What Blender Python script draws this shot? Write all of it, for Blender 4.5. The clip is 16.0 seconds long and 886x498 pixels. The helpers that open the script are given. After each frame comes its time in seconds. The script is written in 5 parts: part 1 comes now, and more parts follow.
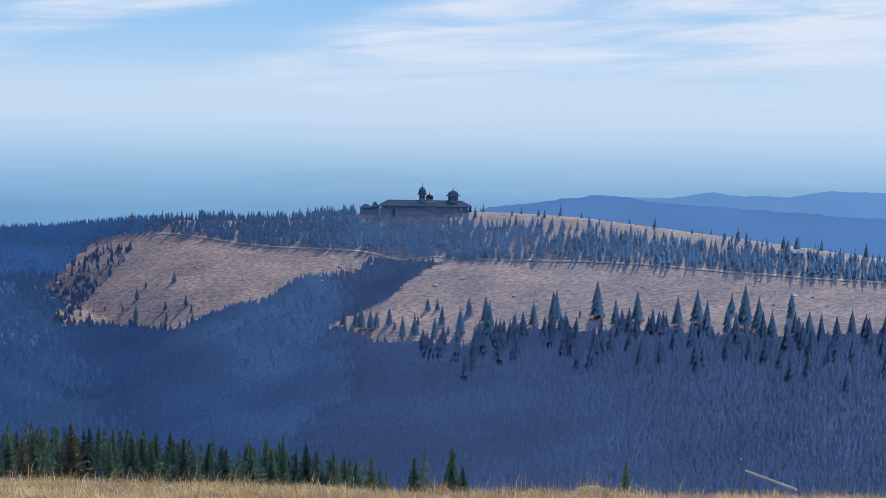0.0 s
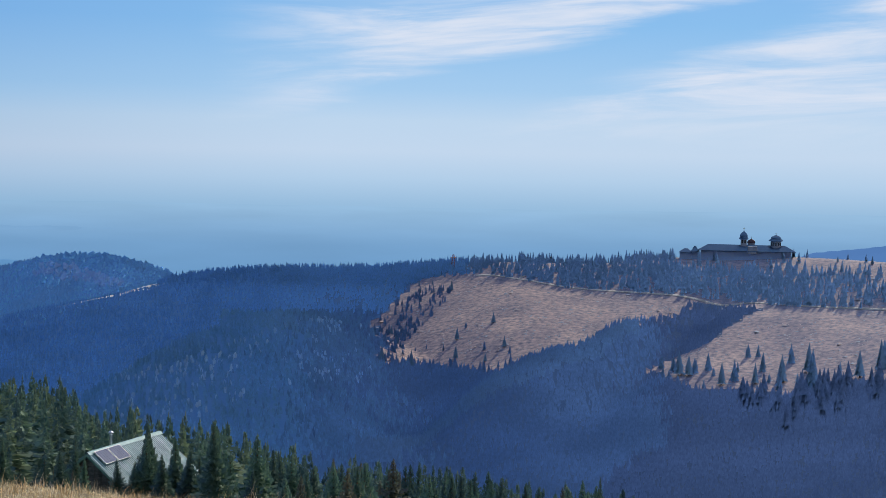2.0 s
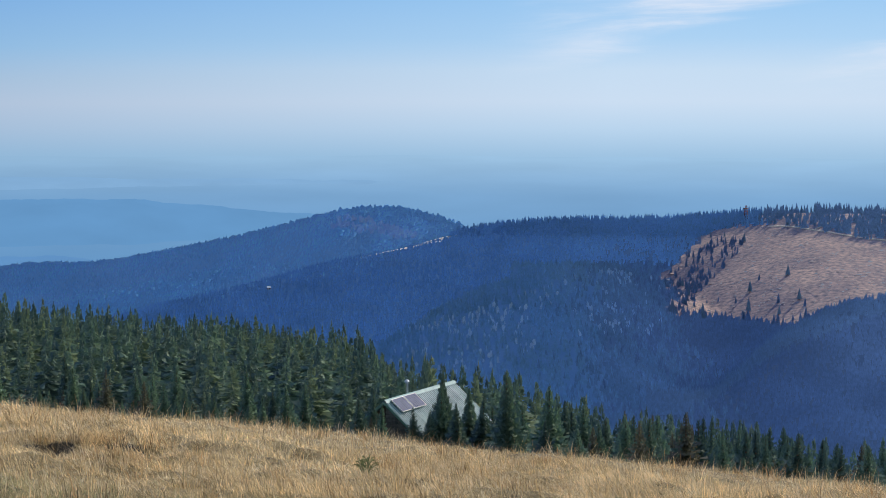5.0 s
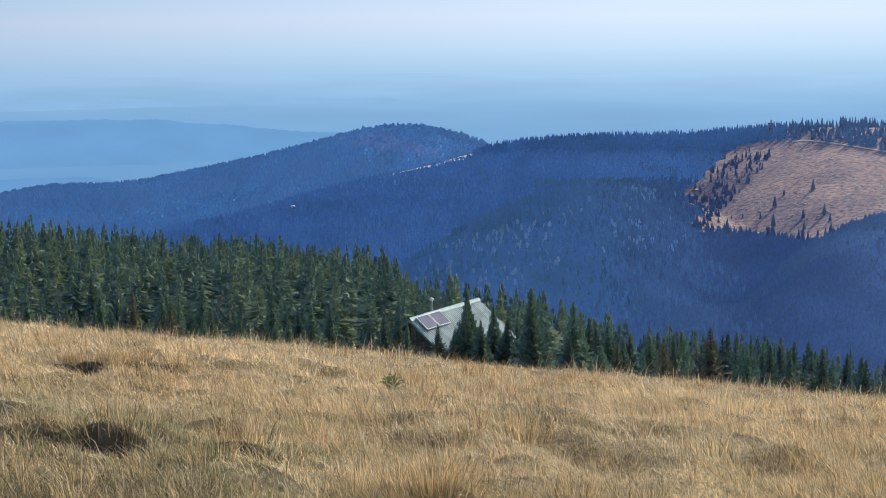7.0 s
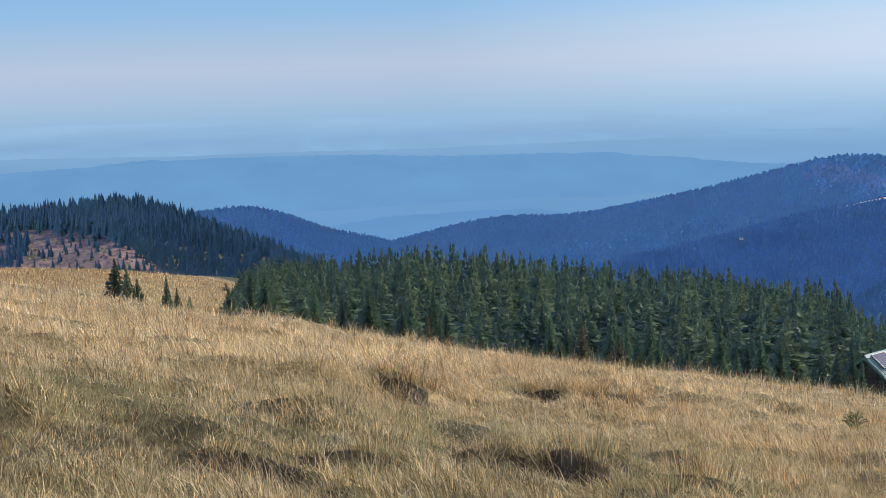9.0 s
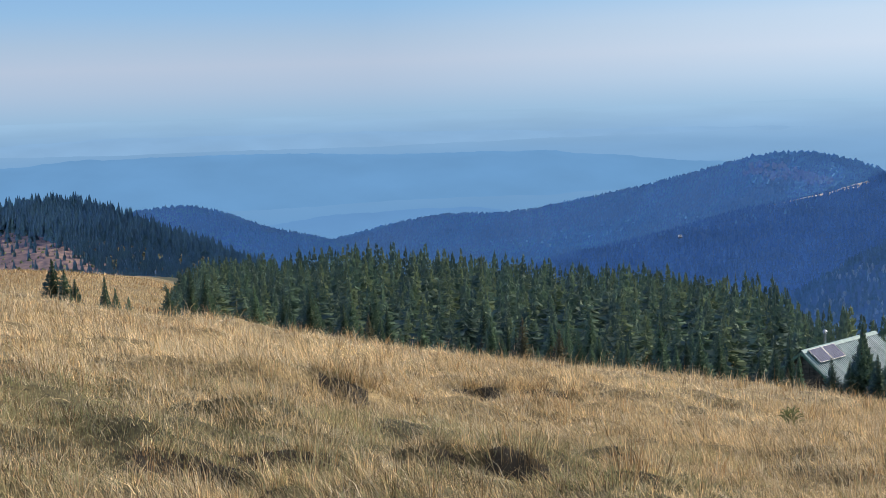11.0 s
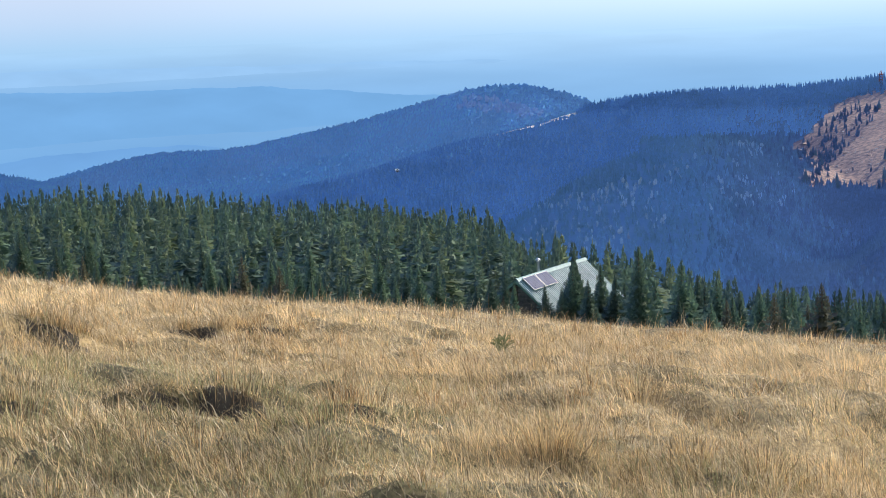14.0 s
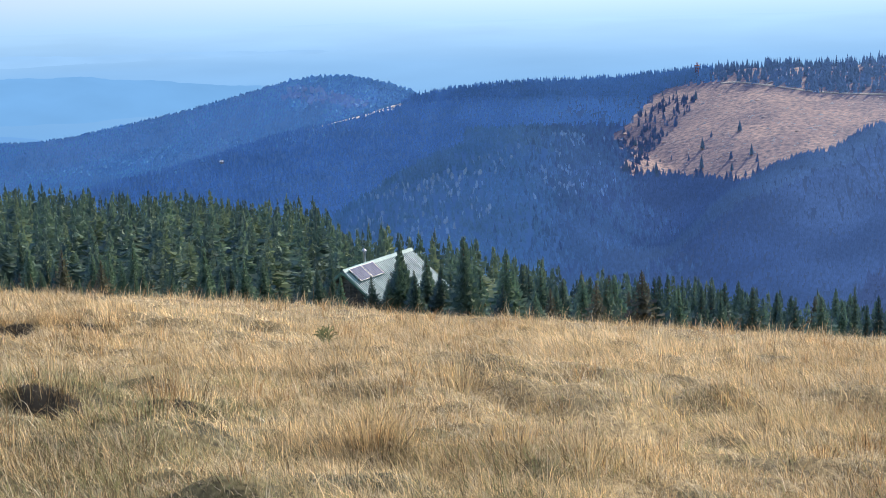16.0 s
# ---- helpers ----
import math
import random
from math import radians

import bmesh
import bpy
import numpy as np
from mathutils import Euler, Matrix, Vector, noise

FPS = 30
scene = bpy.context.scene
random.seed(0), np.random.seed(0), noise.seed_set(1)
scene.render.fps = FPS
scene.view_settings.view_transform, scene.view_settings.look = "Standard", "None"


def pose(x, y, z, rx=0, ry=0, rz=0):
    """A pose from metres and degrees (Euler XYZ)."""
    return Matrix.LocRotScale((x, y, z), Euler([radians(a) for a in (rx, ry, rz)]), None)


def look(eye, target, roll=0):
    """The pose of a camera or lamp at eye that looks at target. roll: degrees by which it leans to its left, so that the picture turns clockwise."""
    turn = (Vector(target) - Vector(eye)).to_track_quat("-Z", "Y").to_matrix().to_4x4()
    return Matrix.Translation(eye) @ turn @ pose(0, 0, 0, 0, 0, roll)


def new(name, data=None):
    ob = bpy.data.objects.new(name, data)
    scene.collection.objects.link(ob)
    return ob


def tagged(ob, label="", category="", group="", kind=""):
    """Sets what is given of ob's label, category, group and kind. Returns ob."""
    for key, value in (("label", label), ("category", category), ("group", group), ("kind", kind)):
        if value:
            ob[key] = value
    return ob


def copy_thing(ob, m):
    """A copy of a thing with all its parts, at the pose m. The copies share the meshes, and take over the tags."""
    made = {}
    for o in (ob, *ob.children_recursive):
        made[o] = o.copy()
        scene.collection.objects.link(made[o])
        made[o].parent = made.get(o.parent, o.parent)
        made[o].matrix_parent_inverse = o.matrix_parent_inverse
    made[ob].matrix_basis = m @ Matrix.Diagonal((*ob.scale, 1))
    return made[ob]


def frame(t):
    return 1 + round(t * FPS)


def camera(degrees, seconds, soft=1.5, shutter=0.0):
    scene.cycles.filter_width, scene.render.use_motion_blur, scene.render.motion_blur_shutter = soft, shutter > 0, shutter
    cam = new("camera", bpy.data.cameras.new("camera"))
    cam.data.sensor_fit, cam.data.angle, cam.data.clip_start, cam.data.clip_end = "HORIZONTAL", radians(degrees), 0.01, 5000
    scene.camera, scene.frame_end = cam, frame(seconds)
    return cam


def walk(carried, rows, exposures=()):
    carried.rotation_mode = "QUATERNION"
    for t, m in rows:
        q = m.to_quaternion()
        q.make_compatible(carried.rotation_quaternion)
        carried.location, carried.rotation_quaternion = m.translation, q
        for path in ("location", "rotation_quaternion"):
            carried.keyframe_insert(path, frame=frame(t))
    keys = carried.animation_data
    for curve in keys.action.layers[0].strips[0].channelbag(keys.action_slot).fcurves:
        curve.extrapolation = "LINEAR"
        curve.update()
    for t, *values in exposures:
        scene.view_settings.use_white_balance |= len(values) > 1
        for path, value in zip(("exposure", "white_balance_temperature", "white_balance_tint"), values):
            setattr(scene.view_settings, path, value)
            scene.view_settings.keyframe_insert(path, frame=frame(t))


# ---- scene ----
# A grassy shoulder high in the mountains, a hut below it among young spruces, a wooded valley and a monastery on the ridge opposite.
# Bearings are degrees clockwise from +y; the walker turns on the spot with the camera held out in front.
cam = camera(31.97, 16.0, soft=0.8)
EYE = 1.65
ROWS = [
    (0, -0.04, -3.97, -0.93), (0.5, -2.55, -3.70, -0.90), (1, -5.06, -3.36, -0.95), (1.5, -8.21, -2.96, -1.05),
    (2, -11.84, -2.57, -1.05), (2.5, -15.13, -2.31, -1.03), (3, -17.93, -2.09, -0.89), (3.5, -20.21, -2.04, -0.71),
    (4, -21.80, -2.19, -0.45), (4.5, -22.33, -3.11, -0.32), (4.7, -22.45, -3.66, -0.27), (6.8, -22.83, -7.46, 0.48),
    (7, -23.43, -7.50, 0.43), (7.5, -26.65, -7.46, 0.84), (8, -31.77, -7.08, 1.16), (8.5, -36.64, -6.51, 1.37),
    (8.7, -38.21, -6.26, 1.55), (9.75, -41.60, -5.85, 1.90), (10.8, -38.23, -5.98, 1.83), (11, -37.76, -6.13, 1.84),
    (11.5, -36.68, -6.60, 1.97), (12, -35.38, -7.31, 1.96), (12.5, -33.58, -8.12, 1.97), (13, -31.45, -8.58, 2.09),
    (13.5, -29.39, -8.76, 2.18), (14, -27.40, -8.85, 2.11), (14.5, -25.68, -8.95, 2.12), (15, -24.21, -9.14, 2.16),
    (15.5, -22.56, -9.28, 1.80), (16, -20.92, -9.40, 1.72),
]


def carried_pose(yaw, pitch, roll):
    a = radians(yaw)
    place = pose(0.35 * math.sin(a), 0.35 * math.cos(a) - 0.30, EYE, 90 + pitch, 0, -yaw)
    return place @ pose(0, 0, 0, 0, 0, -roll)


walk(cam, [(t, carried_pose(yaw, pitch, roll)) for t, yaw, pitch, roll in ROWS], exposures=[(0, 0.03, 6450, 10), (3.5, -0.04, 6600, 10), (7, 0.32, 6850, 12), (8.7, 0.20, 6900, 13), (11, 0.18, 7000, 13), (12, 0.24, 7000, 13), (12.5, 0.37, 7000, 13), (14, 0.58, 6900, 13), (16, 0.66, 6800, 13)])

# ---- world and sun ----
SUN_BEARING, SUN_HEIGHT = 15.0, 30.0
world = bpy.data.worlds.new("mountain sky")
scene.world = world
world.use_nodes = True


def link(tree, a, b):
    tree.links.new(a, b)


def add(tree, kind, operation=""):
    node = tree.nodes.new(kind)
    if operation:
        node.operation = operation
    return node


def ramp(tree, stops, mode="LINEAR"):
    node = tree.nodes.new("ShaderNodeValToRGB")
    node.color_ramp.interpolation = mode
    while len(node.color_ramp.elements) < len(stops):
        node.color_ramp.elements.new(0.5)
    for e, (p, c) in zip(node.color_ramp.elements, stops):
        e.position, e.color = p, (*c, 1) if len(c) == 3 else c
    return node


def grey(v):
    return (v, v, v)


def mixer(tree, fac, a, b, blend="MIX"):
    node = tree.nodes.new("ShaderNodeMix")
    node.data_type, node.blend_type = "RGBA", blend
    for slot, value in ((0, fac), (6, a), (7, b)):
        if isinstance(value, (int, float)):
            node.inputs[slot].default_value = value
        elif isinstance(value, tuple):
            node.inputs[slot].default_value = (*value, 1)
        else:
            tree.links.new(value, node.inputs[slot])
    return node.outputs[2]


def build_world():
    t = world.node_tree
    t.nodes.clear()
    sky = add(t, "ShaderNodeTexSky")
    sky.sky_type, sky.sun_disc = "NISHITA", False
    sky.sun_elevation, sky.sun_rotation = radians(SUN_HEIGHT), radians(SUN_BEARING)
    sky.altitude, sky.air_density, sky.dust_density, sky.ozone_density = 1500, 1.0, 0.7, 3.0
    scaled = mixer(t, 1.0, sky.outputs[0], grey(SKY_STRENGTH), "MULTIPLY")
    coord = add(t, "ShaderNodeTexCoord")
    split = add(t, "ShaderNodeSeparateXYZ")
    link(t, coord.outputs["Generated"], split.inputs[0])
    # pale band of haze low over the horizon
    span = add(t, "ShaderNodeMapRange")
    link(t, split.outputs["Z"], span.inputs[0])
    span.inputs[1].default_value, span.inputs[2].default_value = -0.05, 0.45
    band = ramp(t, HAZE_STOPS)
    link(t, span.outputs[0], band.inputs[0])
    amount = ramp(t, [(0.0, grey(1)), (0.36, grey(0.96)), (0.6, grey(0.5)), (1.0, grey(0.0))])
    link(t, span.outputs[0], amount.inputs[0])
    blue = ramp(t, BLUE_STOPS)
    link(t, span.outputs[0], blue.inputs[0])
    sunward = add(t, "ShaderNodeVectorMath", "DOT_PRODUCT")
    link(t, coord.outputs["Generated"], sunward.inputs[0])
    sunward.inputs[1].default_value = (math.sin(radians(25)), math.cos(radians(25)), 0)
    pale = add(t, "ShaderNodeMapRange")
    link(t, sunward.outputs["Value"], pale.inputs[0])
    pale.inputs[1].default_value, pale.inputs[2].default_value = PALE_SPAN
    band_colour = mixer(t, pale.outputs[0], blue.outputs[0], band.outputs[0])
    hazy = mixer(t, amount.outputs[0], scaled, band_colour)
    # streaks of high cloud: a slanting wedge to the north of the ridge and a broad veil towards the sun
    def calc(operation, p, q=0.0, third=None):
        node = add(t, "ShaderNodeMath", operation)
        for k, value in enumerate((p, q, third)):
            if isinstance(value, (int, float)):
                node.inputs[k].default_value = value
            elif value is not None:
                link(t, value, node.inputs[k])
        return node.outputs[0]

    def rise(value, low, high):
        node = add(t, "ShaderNodeMapRange")
        node.interpolation_type = "SMOOTHSTEP"
        link(t, value, node.inputs[0])
        node.inputs[1].default_value, node.inputs[2].default_value = low, high
        return node.outputs[0]

    u = calc("MULTIPLY", calc("ARCTAN2", split.outputs["X"], split.outputs["Y"]), 57.3)
    v = calc("MULTIPLY", calc("ARCSINE", split.outputs["Z"]), 57.3)
    place = add(t, "ShaderNodeCombineXYZ")
    link(t, calc("MULTIPLY", u, 0.10), place.inputs[0])
    link(t, calc("MULTIPLY", calc("MULTIPLY_ADD", u, -0.06, v), 0.95), place.inputs[1])
    wisps = add(t, "ShaderNodeTexNoise")
    for key, value in (("Scale", 1.0), ("Detail", 9.0), ("Roughness", 0.60), ("Distortion", 0.45)):
        wisps.inputs[key].default_value = value
    link(t, place.outputs[0], wisps.inputs["Vector"])
    ragged = calc("MULTIPLY", calc("SUBTRACT", wisps.outputs[0], 0.5), 1.6)
    over = calc("ADD", calc("SUBTRACT", calc("MULTIPLY_ADD", u, -0.25, v), 6.87), ragged)
    wedge = calc("MULTIPLY", rise(over, -0.15, 0.7), rise(calc("MULTIPLY_ADD", ragged, 3.0, u), -21.0, -12.5))
    veil = calc("SUBTRACT", calc("MULTIPLY_ADD", v, -2.4, u), -15.5)
    veil = calc("MULTIPLY", rise(calc("MULTIPLY_ADD", ragged, 4.0, veil), 0.0, 5.0), rise(calc("ADD", v, ragged), 1.0, 3.6))
    dense = calc("MAXIMUM", wedge, veil)
    thick = rise(wisps.outputs[0], 0.34, 0.64)
    amount = calc("MULTIPLY", dense, calc("MULTIPLY_ADD", thick, 0.76, 0.18))
    clouded = mixer(t, amount, hazy, CLOUD)
    back = add(t, "ShaderNodeBackground")
    link(t, clouded, back.inputs[0])
    back.inputs[1].default_value = 1.0
    out = add(t, "ShaderNodeOutputWorld")
    link(t, back.outputs[0], out.inputs[0])


SKY_STRENGTH = 0.15
PALE_SPAN = (0.42, 0.75)
HAZE_STOPS = [(0.0, (0.305, 0.505, 0.73)), (0.065, (0.305, 0.505, 0.73)), (0.10, (0.43, 0.61, 0.815)), (0.135, (0.53, 0.67, 0.85)), (0.175, (0.50, 0.66, 0.85)),
              (0.215, (0.36, 0.585, 0.85)), (0.30, (0.235, 0.495, 0.83)), (0.5, (0.17, 0.38, 0.78)), (1.0, (0.15, 0.33, 0.7))]
BLUE_STOPS = [(0.0, (0.255, 0.44, 0.655)), (0.065, (0.255, 0.44, 0.655)), (0.10, (0.335, 0.475, 0.665)), (0.13, (0.38, 0.495, 0.67)), (0.16, (0.325, 0.475, 0.67)), (0.20, (0.235, 0.445, 0.71)),
              (0.30, (0.135, 0.345, 0.71)), (1.0, (0.10, 0.27, 0.68))]
CLOUD = (0.72, 0.78, 0.90)
build_world()

sun = new("sun", bpy.data.lights.new("sun", "SUN"))
sun.data.energy, sun.data.angle, sun.data.color = 4.8, radians(0.6), (1.0, 0.93, 0.82)
a, e = radians(SUN_BEARING), radians(SUN_HEIGHT)
sun.matrix_world = look((0, 0, 60), (-math.sin(a) * math.cos(e), -math.cos(a) * math.cos(e), 60 - math.sin(e)))


# ---- materials ----
def material(name, low, high, scale=1.0, rough=0.8, metal=0.0, bump=0.0, bump_scale=20.0, island=0.0, object_random=0.0,
             fine=(None, 0.0), sheen=0.0, sheen_tint=(1, 1, 1), through_light=0.0, specular=0.3, stretch=(1, 1, 1), face=None, haze_gloss=0.0, leaning=False, haze_tone=None):
    """Two tones mixed by noise of that size, a finer grain over it, and some change from piece to piece."""
    m = bpy.data.materials.new(name)
    m.use_nodes = True
    t = m.node_tree
    t.nodes.clear()
    out = add(t, "ShaderNodeOutputMaterial")
    coord = add(t, "ShaderNodeTexCoord")
    place = add(t, "ShaderNodeMapping")
    place.inputs["Scale"].default_value = stretch
    link(t, coord.outputs["Object"], place.inputs[0])
    big = add(t, "ShaderNodeTexNoise")
    big.inputs["Scale"].default_value, big.inputs["Detail"].default_value = scale, 5.0
    link(t, place.outputs[0], big.inputs["Vector"])
    sharp = ramp(t, [(0.36, grey(0)), (0.64, grey(1))])
    link(t, big.outputs[0], sharp.inputs[0])
    col = mixer(t, sharp.outputs[0], low, high)
    if fine[0]:
        grain = add(t, "ShaderNodeTexNoise")
        grain.inputs["Scale"].default_value, grain.inputs["Detail"].default_value = fine[0], 4.0
        link(t, place.outputs[0], grain.inputs["Vector"])
        g = ramp(t, [(0.3, grey(1 - fine[1])), (0.7, grey(1 + fine[1]))])
        link(t, grain.outputs[0], g.inputs[0])
        col = mixer(t, 1.0, col, g.outputs[0], "MULTIPLY")
    for amount, node, slot in ((island, "ShaderNodeNewGeometry", "Random Per Island"), (object_random, "ShaderNodeObjectInfo", "Random")):
        if amount:
            n = add(t, node)
            v = ramp(t, [(0.0, grey(1 - amount)), (1.0, grey(1 + amount))])
            link(t, n.outputs[slot], v.inputs[0])
            col = mixer(t, 1.0, col, v.outputs[0], "MULTIPLY")
    p = add(t, "ShaderNodeBsdfPrincipled")
    link(t, col, p.inputs["Base Color"])
    p.inputs["Roughness"].default_value, p.inputs["Metallic"].default_value = rough, metal
    p.inputs["Specular IOR Level"].default_value = specular
    if sheen:
        p.inputs["Sheen Weight"].default_value, p.inputs["Sheen Roughness"].default_value = sheen, 0.6
        p.inputs["Sheen Tint"].default_value = (*sheen_tint, 1)
    if face:
        # facets share one normal (slope, else off the sun) to imitate hazy flat shade
        if face == "slope":
            soft = add(t, "ShaderNodeAttribute")
            soft.attribute_name = "slope"
            slope = soft.outputs["Vector"]
        else:
            soft = add(t, "ShaderNodeCombineXYZ")
            for k in range(3):
                soft.inputs[k].default_value = face[k]
            slope = soft.outputs[0]
        link(t, slope, p.inputs["Normal"])
    if bump:
        n = add(t, "ShaderNodeTexNoise")
        n.inputs["Scale"].default_value, n.inputs["Detail"].default_value = bump_scale, 4.0
        link(t, place.outputs[0], n.inputs["Vector"])
        b = add(t, "ShaderNodeBump")
        b.inputs["Strength"].default_value = bump
        link(t, n.outputs[0], b.inputs["Height"])
        link(t, b.outputs[0], p.inputs["Normal"])
    if haze_gloss:
        # painted haze: a blue-tinted lobe with a set upward normal mirrors the sky
        tone = haze_tone or HAZE_TINT
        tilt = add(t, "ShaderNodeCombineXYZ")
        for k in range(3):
            tilt.inputs[k].default_value = HAZE_FACE[k]
        haze_lobe = add(t, "ShaderNodeBsdfAnisotropic")
        haze_lobe.inputs["Color"].default_value, haze_lobe.inputs["Roughness"].default_value = (haze_gloss * tone[0], haze_gloss * tone[1], haze_gloss * tone[2], 1), 0.34
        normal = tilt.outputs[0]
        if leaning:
            # noise varies the painted haze over twig masses, and whole stands
            haze_col = tuple(haze_gloss * c for c in tone)
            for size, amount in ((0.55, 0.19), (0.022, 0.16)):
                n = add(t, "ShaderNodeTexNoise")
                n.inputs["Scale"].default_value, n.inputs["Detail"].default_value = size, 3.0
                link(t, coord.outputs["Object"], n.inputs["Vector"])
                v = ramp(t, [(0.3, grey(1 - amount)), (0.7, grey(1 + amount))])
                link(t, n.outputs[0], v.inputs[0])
                haze_col = mixer(t, 1.0, haze_col, v.outputs[0], "MULTIPLY")
            link(t, haze_col, haze_lobe.inputs["Color"])
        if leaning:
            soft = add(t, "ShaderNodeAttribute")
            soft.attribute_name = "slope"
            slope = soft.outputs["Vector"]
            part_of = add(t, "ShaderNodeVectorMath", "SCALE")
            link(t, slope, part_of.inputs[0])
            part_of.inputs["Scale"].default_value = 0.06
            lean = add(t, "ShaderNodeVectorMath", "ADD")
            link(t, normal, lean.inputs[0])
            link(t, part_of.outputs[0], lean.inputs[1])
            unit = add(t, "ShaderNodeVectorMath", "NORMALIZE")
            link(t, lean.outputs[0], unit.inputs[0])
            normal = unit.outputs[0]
        link(t, normal, haze_lobe.inputs["Normal"])
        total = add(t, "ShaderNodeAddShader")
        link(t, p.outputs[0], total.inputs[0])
        link(t, haze_lobe.outputs[0], total.inputs[1])
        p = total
    if through_light:
        leaf = add(t, "ShaderNodeBsdfTranslucent")
        link(t, col, leaf.inputs[0])
        both = add(t, "ShaderNodeMixShader")
        both.inputs[0].default_value = through_light
        link(t, p.outputs[0], both.inputs[1])
        link(t, leaf.outputs[0], both.inputs[2])
        link(t, both.outputs[0], out.inputs[0])
    else:
        link(t, p.outputs[0], out.inputs[0])
    return m


def haze_glow(name, near, far, scale, start, end, amount=0.06, sunward=None):
    """Glowing colour with the haze painted in: it pales with the way out, over faint fields and woods."""
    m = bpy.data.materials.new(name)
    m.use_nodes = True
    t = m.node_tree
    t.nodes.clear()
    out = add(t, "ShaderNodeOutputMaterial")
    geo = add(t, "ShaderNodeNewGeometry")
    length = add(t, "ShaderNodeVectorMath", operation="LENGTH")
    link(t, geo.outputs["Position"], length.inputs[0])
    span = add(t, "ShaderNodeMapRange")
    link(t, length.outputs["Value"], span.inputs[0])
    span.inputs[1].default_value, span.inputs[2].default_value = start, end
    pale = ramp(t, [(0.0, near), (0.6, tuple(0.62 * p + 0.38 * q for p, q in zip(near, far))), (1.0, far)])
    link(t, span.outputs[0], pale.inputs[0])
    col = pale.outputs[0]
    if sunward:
        # the painted haze is brighter towards the sun, as in the sky above it
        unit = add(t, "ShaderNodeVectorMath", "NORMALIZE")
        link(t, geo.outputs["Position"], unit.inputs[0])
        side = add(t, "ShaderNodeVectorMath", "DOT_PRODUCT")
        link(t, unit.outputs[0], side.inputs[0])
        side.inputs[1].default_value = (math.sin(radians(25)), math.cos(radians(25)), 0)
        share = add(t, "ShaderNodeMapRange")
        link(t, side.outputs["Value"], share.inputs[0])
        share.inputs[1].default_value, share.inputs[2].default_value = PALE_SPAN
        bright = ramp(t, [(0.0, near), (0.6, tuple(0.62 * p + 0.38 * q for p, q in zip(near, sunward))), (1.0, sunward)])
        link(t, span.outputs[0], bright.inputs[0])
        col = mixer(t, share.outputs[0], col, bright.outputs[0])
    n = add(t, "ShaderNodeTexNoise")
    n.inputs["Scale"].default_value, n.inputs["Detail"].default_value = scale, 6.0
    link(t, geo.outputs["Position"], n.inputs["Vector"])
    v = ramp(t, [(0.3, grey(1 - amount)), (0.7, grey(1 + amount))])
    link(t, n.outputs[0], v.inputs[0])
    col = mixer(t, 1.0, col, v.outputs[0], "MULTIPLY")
    # emission stands in for the airlight; the land itself is no lamp
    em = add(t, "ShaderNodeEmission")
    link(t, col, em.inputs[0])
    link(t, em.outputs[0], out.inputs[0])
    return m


M = {}
# tints and set normal of the blue haze painted onto distant surfaces
HAZE_TINT = (0.37, 0.80, 1.42)
HAZE_SUNWARD = (0.45, 0.72, 1.40)
HAZE_DEEP = (0.41, 0.75, 1.42)
HAZE_CROWN = (0.46, 0.79, 1.34)
HAZE_FAR = (0.36, 0.87, 1.42)
HAZE_FACE = (0.06, -0.655, 0.753)
HAZE_SLOPE = (0.39, 0.775, 1.42)
M["turf"] = material("dry matted turf", (0.12, 0.093, 0.046), (0.28, 0.21, 0.107), 1.3, 0.95, bump=0.9, bump_scale=24, fine=(30.0, 0.7))
M["mossy_turf"] = material("mossy short turf", (0.048, 0.044, 0.021), (0.150, 0.125, 0.060), 2.2, 0.95, bump=0.9, bump_scale=24, fine=(26.0, 0.7))
# nearly black, so that its colour holds the shade of the hollows
M["soil_shade"] = material("peaty ground darkened as hollow shade", (0.018, 0.016, 0.012), (0.042, 0.036, 0.027), 2.0, 0.95, bump=0.6, bump_scale=14, fine=(8.0, 0.4))
M["straw"] = material("dry grass", (0.565, 0.425, 0.23), (0.82, 0.645, 0.37), 0.35, 0.8, island=0.72, through_light=0.10, fine=(1.6, 0.25))
M["russet"] = material("russet grass", (0.40, 0.245, 0.115), (0.52, 0.335, 0.165), 0.4, 0.8, island=0.45, through_light=0.10)
# old brown stems; their dark colour also stands in for shade between tufts
M["dead_shade_blade"] = material("dead brown grass and painted gap shade", (0.10, 0.075, 0.04), (0.19, 0.135, 0.07), 0.8, 0.85, island=0.5, through_light=0.08)
M["green_blade"] = material("green grass", (0.20, 0.215, 0.10), (0.42, 0.40, 0.21), 0.8, 0.7, island=0.45, through_light=0.25)
M["pale_blade"] = material("bleached grass", (0.56, 0.47, 0.32), (0.76, 0.66, 0.47), 0.8, 0.7, island=0.45, through_light=0.10)
# forest floors carry the same painted haze as the trees over them
M["floor"] = material("forest floor", (0.030, 0.045, 0.040), (0.06, 0.075, 0.06), 0.06, 0.95, fine=(0.9, 0.4), face=(-0.25, -0.80, 0.55), haze_gloss=0.175, haze_tone=HAZE_SUNWARD)
M["gully_floor"] = material("forest floor in thin haze", (0.030, 0.042, 0.042), (0.055, 0.066, 0.060), 0.06, 0.95, fine=(0.9, 0.3), face=(-0.25, -0.80, 0.55), haze_gloss=0.235, haze_tone=HAZE_DEEP)
M["hazy_floor"] = material("forest floor in blue haze", (0.030, 0.045, 0.042), (0.055, 0.070, 0.060), 0.06, 0.95, fine=(0.9, 0.3), face=(-0.25, -0.80, 0.55), haze_gloss=0.46)
